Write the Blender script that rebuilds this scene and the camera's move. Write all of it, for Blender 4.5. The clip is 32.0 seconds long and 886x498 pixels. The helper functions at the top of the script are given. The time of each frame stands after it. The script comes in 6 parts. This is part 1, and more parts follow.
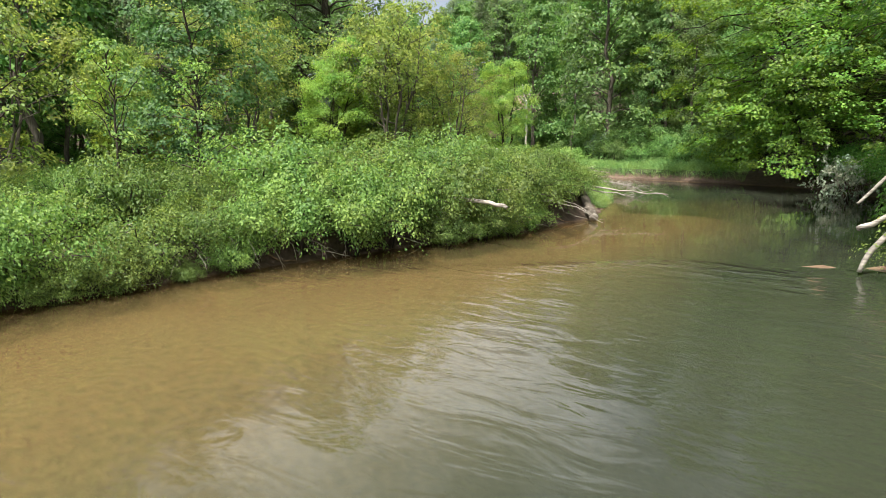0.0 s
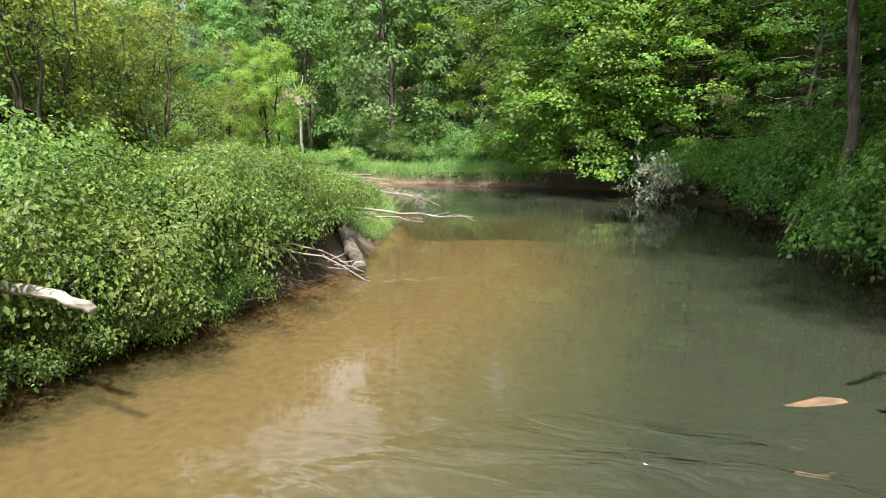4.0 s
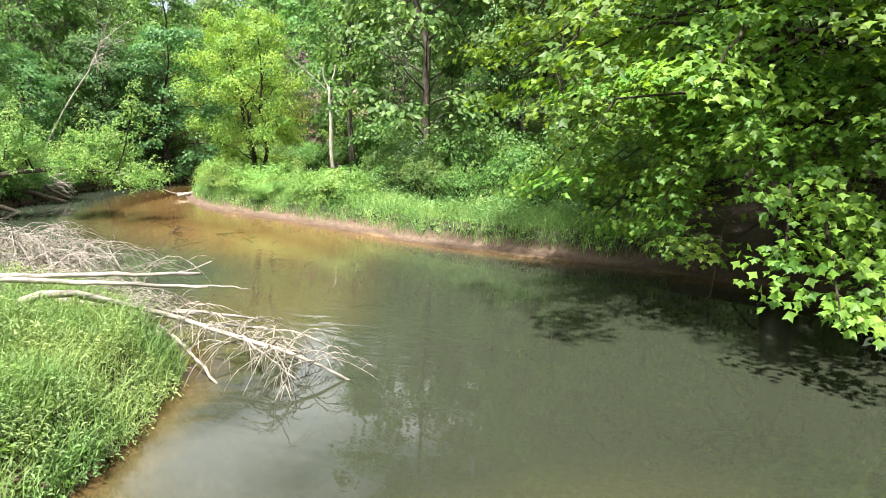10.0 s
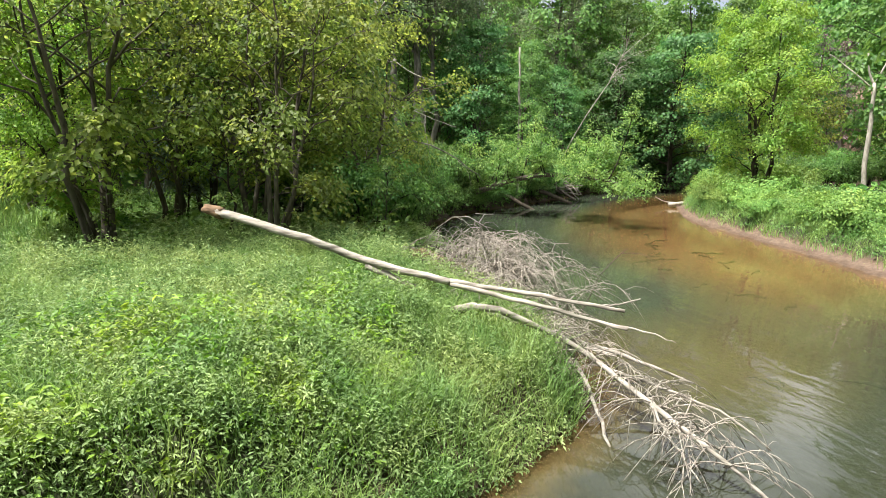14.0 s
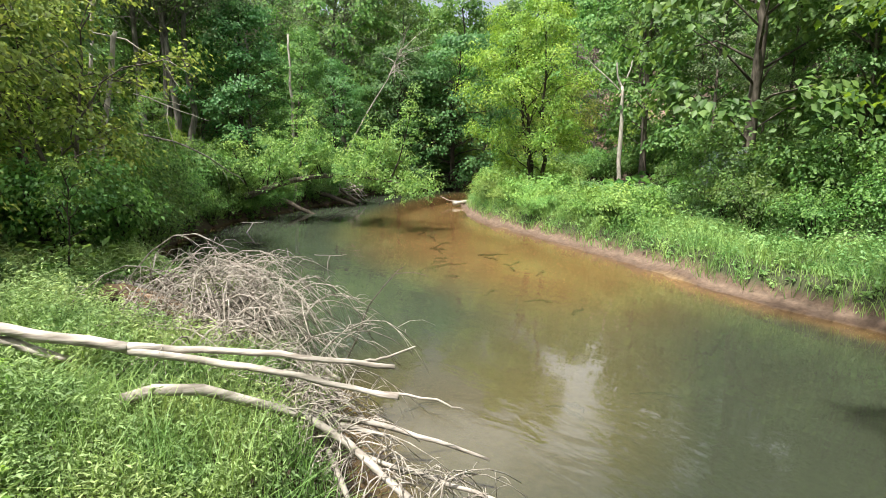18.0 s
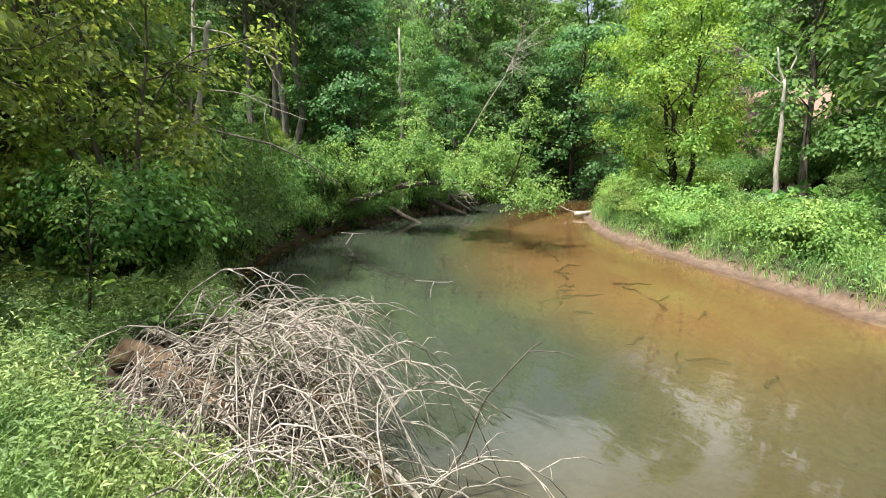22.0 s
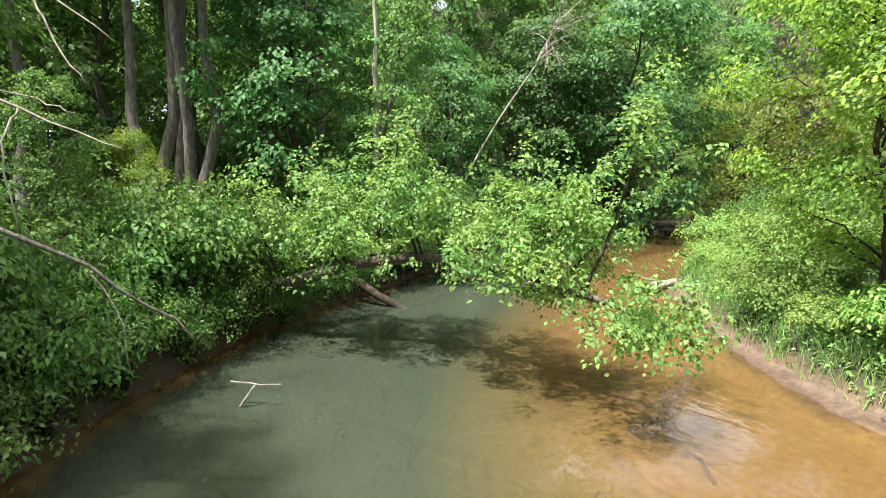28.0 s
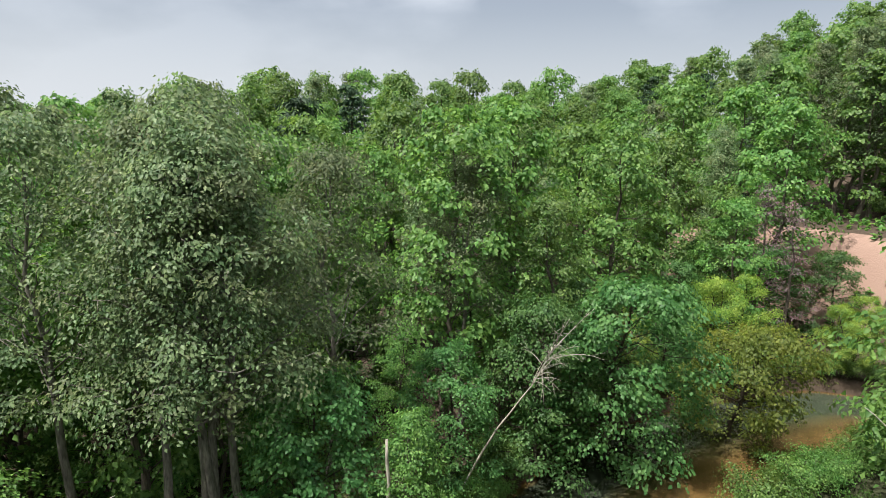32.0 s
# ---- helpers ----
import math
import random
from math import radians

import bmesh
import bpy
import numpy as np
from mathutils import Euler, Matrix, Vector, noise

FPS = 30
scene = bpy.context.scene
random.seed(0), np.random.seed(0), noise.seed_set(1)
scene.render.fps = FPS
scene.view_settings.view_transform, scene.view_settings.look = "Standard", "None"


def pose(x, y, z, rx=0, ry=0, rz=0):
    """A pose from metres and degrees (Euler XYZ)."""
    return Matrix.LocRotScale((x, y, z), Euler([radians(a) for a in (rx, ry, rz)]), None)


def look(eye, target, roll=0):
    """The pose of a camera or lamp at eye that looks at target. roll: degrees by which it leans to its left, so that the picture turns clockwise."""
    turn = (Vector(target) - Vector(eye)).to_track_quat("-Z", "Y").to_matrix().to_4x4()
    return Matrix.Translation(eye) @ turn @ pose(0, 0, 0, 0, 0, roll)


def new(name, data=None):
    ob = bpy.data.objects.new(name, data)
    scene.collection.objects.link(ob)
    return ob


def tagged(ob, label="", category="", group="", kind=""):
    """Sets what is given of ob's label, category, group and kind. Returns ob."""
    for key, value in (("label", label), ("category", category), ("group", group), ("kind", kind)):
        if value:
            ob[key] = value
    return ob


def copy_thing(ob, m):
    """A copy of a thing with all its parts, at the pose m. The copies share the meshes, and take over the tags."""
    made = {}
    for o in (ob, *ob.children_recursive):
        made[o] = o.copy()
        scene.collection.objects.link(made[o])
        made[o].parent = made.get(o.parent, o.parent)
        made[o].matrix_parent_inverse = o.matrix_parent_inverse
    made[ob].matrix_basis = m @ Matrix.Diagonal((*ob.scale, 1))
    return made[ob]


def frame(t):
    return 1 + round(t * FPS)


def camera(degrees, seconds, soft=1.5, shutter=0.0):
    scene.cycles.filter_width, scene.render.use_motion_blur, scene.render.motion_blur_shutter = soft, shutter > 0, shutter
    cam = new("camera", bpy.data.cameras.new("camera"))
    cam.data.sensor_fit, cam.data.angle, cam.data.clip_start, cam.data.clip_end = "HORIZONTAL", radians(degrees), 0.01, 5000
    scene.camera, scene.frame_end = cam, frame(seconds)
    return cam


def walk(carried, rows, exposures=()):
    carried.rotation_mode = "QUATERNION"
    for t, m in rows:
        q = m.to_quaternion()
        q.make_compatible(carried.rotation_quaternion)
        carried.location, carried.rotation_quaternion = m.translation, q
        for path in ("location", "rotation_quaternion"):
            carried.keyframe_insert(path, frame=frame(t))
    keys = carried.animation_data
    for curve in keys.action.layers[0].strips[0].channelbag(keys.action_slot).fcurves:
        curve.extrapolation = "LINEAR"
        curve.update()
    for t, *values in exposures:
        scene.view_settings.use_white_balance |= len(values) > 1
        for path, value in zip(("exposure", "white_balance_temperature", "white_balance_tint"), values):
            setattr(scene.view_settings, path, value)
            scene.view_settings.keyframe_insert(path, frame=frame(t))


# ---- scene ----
cam = camera(73.67, 32.0, soft=0.6)
PATH = [
    (0.0, (2.463, -8.655, 2.230), (-4.863, 1.214, -0.047), -0.21),
    (0.5, (2.329, -8.406, 2.221), (-3.801, 2.244, -0.068), -0.01),
    (1.0, (2.201, -8.111, 2.250), (-2.918, 3.060, -0.042), -0.13),
    (1.5, (2.085, -7.871, 2.232), (-2.246, 3.630, -0.051), -0.05),
    (2.0, (1.906, -7.382, 2.207), (-2.420, 4.121, -0.076), 0.00),
    (2.5, (1.564, -6.420, 2.184), (-2.777, 5.078, -0.096), -0.09),
    (3.0, (1.104, -5.045, 2.150), (-3.135, 6.491, -0.130), -0.09),
    (3.5, (0.644, -3.354, 2.119), (-3.035, 8.371, -0.171), -0.50),
    (4.0, (0.204, -1.624, 2.113), (-3.459, 10.103, -0.191), -0.83),
    (4.5, (0.062, -0.357, 2.233), (-1.580, 11.801, -0.161), -1.27),
    (6.5, (-0.000, 0.000, 2.403), (-0.000, 12.282, 0.081), -0.50),
    (7.0, (0.023, 0.448, 2.461), (0.013, 12.728, 0.128), -0.56),
    (7.5, (0.101, 1.558, 2.494), (0.034, 13.839, 0.163), -0.76),
    (8.0, (0.059, 2.959, 2.554), (0.015, 15.237, 0.205), -0.69),
    (8.5, (0.108, 4.836, 2.605), (0.021, 17.110, 0.243), -0.41),
    (9.0, (-0.067, 6.900, 2.521), (-2.000, 19.045, 0.283), -0.02),
    (9.5, (-0.591, 9.145, 2.491), (-3.878, 21.003, 0.289), 0.03),
    (10.0, (-1.487, 11.062, 2.637), (-7.291, 21.903, 0.392), -0.06),
    (10.5, (-2.067, 12.141, 2.653), (-8.008, 22.909, 0.416), -0.19),
    (11.0, (-2.243, 12.423, 2.712), (-8.265, 23.148, 0.488), -0.03),
    (11.5, (-2.227, 12.431, 2.777), (-9.687, 22.209, 0.544), -0.03),
    (12.0, (-2.169, 12.379, 2.812), (-11.237, 20.694, 0.604), -0.09),
    (12.5, (-2.047, 12.291, 2.850), (-12.870, 18.151, 0.667), -0.33),
    (13.0, (-2.016, 12.298, 2.857), (-13.950, 15.329, 0.701), -0.15),
    (13.5, (-2.064, 12.357, 2.806), (-14.053, 15.155, 0.643), 0.29),
    (14.0, (-1.994, 12.403, 2.829), (-13.866, 15.655, 0.656), 0.21),
    (14.5, (-1.975, 12.433, 2.807), (-12.656, 18.554, 0.639), -0.16),
    (15.0, (-2.025, 12.435, 2.775), (-12.104, 19.505, 0.609), -0.46),
    (15.5, (-2.118, 12.509, 2.692), (-12.200, 19.582, 0.554), -0.36),
    (17.5, (-3.410, 13.526, 2.720), (-13.483, 20.606, 0.562), 0.18),
    (18.0, (-3.813, 13.846, 2.716), (-13.895, 20.918, 0.571), 0.15),
    (18.5, (-4.231, 14.130, 2.708), (-14.310, 21.211, 0.580), 0.01),
    (19.0, (-4.550, 14.356, 2.717), (-14.727, 21.296, 0.594), -0.10),
    (19.5, (-4.864, 14.505, 2.700), (-16.242, 19.241, 0.610), 0.00),
    (20.0, (-5.138, 14.598, 2.720), (-17.299, 16.575, 0.609), 0.54),
    (20.5, (-5.428, 14.669, 2.715), (-17.618, 16.446, 0.594), 0.71),
    (21.0, (-5.713, 14.761, 2.727), (-17.774, 17.262, 0.602), 0.81),
    (21.5, (-5.973, 14.867, 2.705), (-17.221, 19.908, 0.623), 0.28),
    (22.0, (-6.180, 14.977, 2.709), (-17.389, 20.101, 0.623), 0.34),
    (22.5, (-6.559, 15.165, 2.698), (-17.760, 20.304, 0.606), 0.58),
    (23.0, (-7.330, 15.516, 2.659), (-18.535, 20.656, 0.588), 0.23),
    (23.5, (-8.441, 16.047, 2.686), (-19.646, 21.179, 0.602), 0.41),
    (24.0, (-9.864, 16.713, 2.680), (-21.072, 21.833, 0.579), 0.46),
    (24.5, (-11.455, 17.430, 2.653), (-22.653, 22.562, 0.525), 0.90),
    (26.5, (-14.726, 18.700, 2.379), (-25.887, 23.944, 0.330), 0.90),
    (27.0, (-14.706, 18.703, 2.389), (-25.873, 23.935, 0.343), 0.83),
    (27.5, (-14.678, 18.687, 2.751), (-25.829, 23.930, 0.653), 1.05),
    (28.0, (-14.638, 18.644, 3.495), (-25.784, 23.889, 1.374), 1.24),
    (28.5, (-14.633, 18.563, 4.418), (-25.767, 23.814, 2.245), 1.27),
    (29.0, (-14.678, 18.528, 5.513), (-25.824, 23.760, 3.362), 0.95),
    (29.5, (-14.863, 18.673, 6.610), (-26.049, 23.868, 4.574), 0.17),
    (30.0, (-14.795, 18.642, 8.036), (-25.972, 23.838, 5.957), 0.13),
    (30.5, (-14.800, 18.586, 9.564), (-25.962, 23.786, 7.414), 0.18),
    (31.0, (-14.913, 18.541, 11.278), (-26.058, 23.756, 9.081), 0.21),
    (31.5, (-14.932, 18.525, 12.885), (-26.082, 23.739, 10.703), 0.40),
    (32.0, (-14.956, 18.527, 14.591), (-26.112, 23.723, 12.401), 0.57),
]
walk(cam, [(t, look(eye, target, roll)) for t, eye, target, roll in PATH],
     exposures=((0, 1.16), (4, 1.34), (7, 1.7), (10, 1.72), (12, 1.34), (20, 1.24), (24, 1.4), (26.5, 1.52), (28, 1.5), (29, 1.62), (30, 1.6), (31, 1.36), (32, 0.82)))

# ---- light ----
world = bpy.data.worlds.new("sky")
scene.world = world
world.use_nodes = True
wn, wl = world.node_tree.nodes, world.node_tree.links
sky = wn.new("ShaderNodeTexSky")
sky.sky_type, sky.sun_disc = "NISHITA", False
SUN_FROM = Vector((0.07, -0.37, 0.92)).normalized()
sky.sun_elevation = math.asin(SUN_FROM.z)
sky.sun_rotation = math.atan2(SUN_FROM.x, SUN_FROM.y)
sky.air_density, sky.dust_density, sky.ozone_density = 1.0, 5.0, 1.0
# broken bright cloud over a hazy sky
wco, wmap, wcl = wn.new("ShaderNodeTexCoord"), wn.new("ShaderNodeMapping"), wn.new("ShaderNodeTexNoise")
wmap.inputs["Scale"].default_value = (1, 1, 2.2)
wl.new(wco.outputs["Generated"], wmap.inputs[0])
wl.new(wmap.outputs[0], wcl.inputs[0])
wcl.inputs["Scale"].default_value, wcl.inputs["Detail"].default_value = 2.6, 7
wr = wn.new("ShaderNodeMapRange")
wr.inputs[1].default_value, wr.inputs[2].default_value = 0.47, 0.62
wr.inputs[3].default_value = 0.1
wl.new(wcl.outputs[0], wr.inputs[0])
# the cloud thins to haze at the horizon
wsep, whz, wmul = wn.new("ShaderNodeSeparateXYZ"), wn.new("ShaderNodeMapRange"), wn.new("ShaderNodeMath")
wl.new(wco.outputs["Generated"], wsep.inputs[0])
wl.new(wsep.outputs[2], whz.inputs[0])
whz.inputs[1].default_value, whz.inputs[2].default_value = 0.2, 0.36
whz.inputs[3].default_value = 0.08
wmul.operation = "MULTIPLY"
wl.new(whz.outputs[0], wmul.inputs[0])
wl.new(wr.outputs[0], wmul.inputs[1])
wmix = wn.new("ShaderNodeMix")
wmix.data_type = "RGBA"
wl.new(wmul.outputs[0], wmix.inputs[0])
wl.new(sky.outputs[0], wmix.inputs[6])
wmix.inputs[7].default_value = (19.0, 19.4, 20.2, 1)
# pale haze low over the treetops
hfac, hmix = wn.new("ShaderNodeMapRange"), wn.new("ShaderNodeMix")
hfac.inputs[1].default_value, hfac.inputs[2].default_value = 0.0, 0.32
hfac.inputs[3].default_value, hfac.inputs[4].default_value = 0.75, 0.0
wl.new(wsep.outputs[2], hfac.inputs[0])
hmix.data_type = "RGBA"
wl.new(hfac.outputs[0], hmix.inputs[0])
wl.new(wmix.outputs[2], hmix.inputs[6])
hmix.inputs[7].default_value = (8.8, 9.3, 10.1, 1)
wl.new(hmix.outputs[2], wn["Background"].inputs[0])
wn["Background"].inputs[1].default_value = 0.064
sun_data = bpy.data.lights.new("sun", "SUN")
sun_data.energy, sun_data.angle, sun_data.color = 5.0, radians(1.8), (1.0, 0.965, 0.91)
sun = new("sun", sun_data)
sun.matrix_world = look(SUN_FROM * 60, (0, 0, 0))

# ---- materials ----
def mat_base(name):
    m = bpy.data.materials.new(name)
    m.use_nodes = True
    return m, m.node_tree.nodes, m.node_tree.links, m.node_tree.nodes["Principled BSDF"]


def ramp(nodes, stops):
    r = nodes.new("ShaderNodeValToRGB")
    e = r.color_ramp.elements
    while len(e) < len(stops):
        e.new(0.5)
    for k, (p, c) in zip(e, stops):
        k.position, k.color = p, (*c, 1)
    return r


def leaf_mat(name, dark, light, rough=0.5, through_leaf=0.43):
    """Leaf: a tone a leaf, a tone a plant, light passing through the blade."""
    dark, light = ((c[0] * 0.95, c[1], c[2] * 1.45) for c in (dark, light))
    m, n, l, b = mat_base(name)
    geo, info = n.new("ShaderNodeNewGeometry"), n.new("ShaderNodeObjectInfo")
    r = ramp(n, [(0.0, dark), (0.75, light), (1.0, tuple(min(1, v * 1.25) for v in light))])
    l.new(geo.outputs["Random Per Island"], r.inputs[0])
    hsv = n.new("ShaderNodeHueSaturation")
    mr = n.new("ShaderNodeMapRange")
    mr.inputs[3].default_value, mr.inputs[4].default_value = 0.75, 1.25
    l.new(info.outputs["Random"], mr.inputs[0])
    l.new(mr.outputs[0], hsv.inputs["Value"])
    mh = n.new("ShaderNodeMapRange")
    mh.inputs[3].default_value, mh.inputs[4].default_value = 0.485, 0.512
    l.new(info.outputs["Random"], mh.inputs[0])
    l.new(mh.outputs[0], hsv.inputs["Hue"])
    # plants of one kind differ a little from patch to patch
    patch, pv, pm = n.new("ShaderNodeTexNoise"), n.new("ShaderNodeMapRange"), n.new("ShaderNodeMix")
    patch.inputs["Scale"].default_value, patch.inputs["Detail"].default_value = 1.3, 3
    l.new(geo.outputs["Position"], patch.inputs[0])
    pv.inputs[1].default_value, pv.inputs[2].default_value = 0.35, 0.65
    l.new(patch.outputs[0], pv.inputs[0])
    pm.data_type, pm.blend_type = "RGBA", "MULTIPLY"
    pm.inputs[0].default_value = 1.0
    tone = ramp(n, [(0.0, (0.72, 0.84, 0.8)), (0.5, (1.0, 1.0, 1.0)), (1.0, (1.3, 1.14, 1.15))])
    l.new(pv.outputs[0], tone.inputs[0])
    l.new(r.outputs[0], pm.inputs[6])
    l.new(tone.outputs[0], pm.inputs[7])
    l.new(pm.outputs[2], hsv.inputs["Color"])
    l.new(hsv.outputs[0], b.inputs["Base Color"])
    b.inputs["Roughness"].default_value = rough
    b.inputs["Specular IOR Level"].default_value = 0.28
    tr = n.new("ShaderNodeBsdfTranslucent")
    tint = n.new("ShaderNodeHueSaturation")
    tint.inputs["Hue"].default_value, tint.inputs["Saturation"].default_value, tint.inputs["Value"].default_value = 0.485, 1.1, 1.5
    l.new(hsv.outputs[0], tint.inputs["Color"])
    l.new(tint.outputs[0], tr.inputs["Color"])
    mix = n.new("ShaderNodeMixShader")
    mix.inputs[0].default_value = through_leaf
    l.new(b.outputs[0], mix.inputs[1])
    l.new(tr.outputs[0], mix.inputs[2])
    l.new(mix.outputs[0], n["Material Output"].inputs[0])
    return m


def bark_mat(name, dark, light, scale=6.0, bump=0.5, lying=False):
    m, n, l, b = mat_base(name)
    co = n.new("ShaderNodeTexCoord")
    mp = n.new("ShaderNodeMapping")
    mp.inputs["Scale"].default_value = (scale * 0.8, scale * 0.8, scale * 5) if lying else (scale * 3, scale * 3, scale * 0.6)
    l.new(co.outputs["Object"], mp.inputs[0])
    t1 = n.new("ShaderNodeTexNoise")
    t1.inputs["Scale"].default_value, t1.inputs["Detail"].default_value = 1.0, 6
    l.new(mp.outputs[0], t1.inputs[0])
    t2 = n.new("ShaderNodeTexNoise")
    t2.inputs["Scale"].default_value = 1.7
    l.new(co.outputs["Object"], t2.inputs[0])
    r = ramp(n, [(0.3, dark), (0.7, light)])
    l.new(t1.outputs[0], r.inputs[0])
    mx = n.new("ShaderNodeMix")
    mx.data_type, mx.blend_type = "RGBA", "MULTIPLY"
    mx.inputs[0].default_value = 0.6
    r2 = ramp(n, [(0.35, (0.45, 0.47, 0.4)), (0.65, (1.1, 1.05, 1.0))])
    l.new(t2.outputs[0], r2.inputs[0])
    l.new(r.outputs[0], mx.inputs[6])
    l.new(r2.outputs[0], mx.inputs[7])
    l.new(mx.outputs[2], b.inputs["Base Color"])
    bp = n.new("ShaderNodeBump")
    bp.inputs["Strength"].default_value, bp.inputs["Distance"].default_value = bump, 0.02
    l.new(t1.outputs[0], bp.inputs["Height"])
    l.new(bp.outputs[0], b.inputs["Normal"])
    b.inputs["Roughness"].default_value = 0.9
    b.inputs["Specular IOR Level"].default_value = 0.2
    return m


MAPLE = leaf_mat("maple_leaf", (0.068, 0.16, 0.016), (0.175, 0.30, 0.032))
HAW = leaf_mat("hawthorn_leaf", (0.10, 0.152, 0.026), (0.23, 0.30, 0.052), 0.5, 0.6)
ARCH = leaf_mat("arching_leaf", (0.085, 0.15, 0.028), (0.19, 0.28, 0.055))
BEECH = leaf_mat("beech_leaf", (0.043, 0.112, 0.015), (0.104, 0.222, 0.028))
FOREST = leaf_mat("forest_leaf", (0.055, 0.125, 0.021), (0.135, 0.235, 0.042))
LIGHT = leaf_mat("pale_green_leaf", (0.068, 0.135, 0.027), (0.165, 0.255, 0.06))
OLIVE = leaf_mat("olive_leaf", (0.07, 0.11, 0.033), (0.155, 0.205, 0.066))
ELDER = leaf_mat("elder_leaf", (0.10, 0.175, 0.02), (0.22, 0.31, 0.04))
SILVER = leaf_mat("willow_leaf", (0.09, 0.12, 0.065), (0.19, 0.23, 0.13), 0.6, 0.25)
DOGWOOD = leaf_mat("dogwood_leaf", (0.055, 0.108, 0.017), (0.165, 0.245, 0.04))
DARKLEAF = leaf_mat("dark_leaf", (0.04, 0.10, 0.02), (0.09, 0.18, 0.038))
NEEDLE = leaf_mat("needle", (0.015, 0.04, 0.012), (0.035, 0.075, 0.02), 0.6, 0.1)
PALE = leaf_mat("pale_leaf", (0.17, 0.22, 0.085), (0.38, 0.43, 0.22), 0.6, 0.2)
BROWNLEAF = leaf_mat("dry_leaf", (0.12, 0.07, 0.05), (0.22, 0.15, 0.11), 0.7, 0.1)
GRASS = leaf_mat("grass_blade", (0.10, 0.18, 0.03), (0.23, 0.34, 0.07), 0.55, 0.3)
MEADOW = leaf_mat("meadow_leaf", (0.12, 0.18, 0.04), (0.25, 0.33, 0.09), 0.55, 0.35)
BRAMBLE = leaf_mat("bramble_leaf", (0.09, 0.17, 0.025), (0.2, 0.3, 0.05), 0.55, 0.3)
HERB = leaf_mat("herb_leaf", (0.08, 0.16, 0.03), (0.19, 0.29, 0.07), 0.55, 0.3)
BARK = bark_mat("grey_bark", (0.05, 0.042, 0.034), (0.16, 0.14, 0.115))
BARK_DARK = bark_mat("dark_bark", (0.022, 0.018, 0.014), (0.08, 0.066, 0.05))
ASHBARK = bark_mat("ash_bark", (0.09, 0.085, 0.075), (0.27, 0.25, 0.225))
BIRCH = bark_mat("pale_bark", (0.22, 0.2, 0.17), (0.5, 0.47, 0.41))
DEADWOOD = bark_mat("weathered_wood", (0.15, 0.13, 0.11), (0.46, 0.425, 0.38), 5.0, 0.6, True)
TWIGWOOD = bark_mat("dry_twig", (0.13, 0.11, 0.095), (0.46, 0.42, 0.37), 9.0, 0.3)
BROWNWOOD = bark_mat("wet_wood", (0.07, 0.045, 0.03), (0.24, 0.16, 0.10), 5.0, 0.6, True)


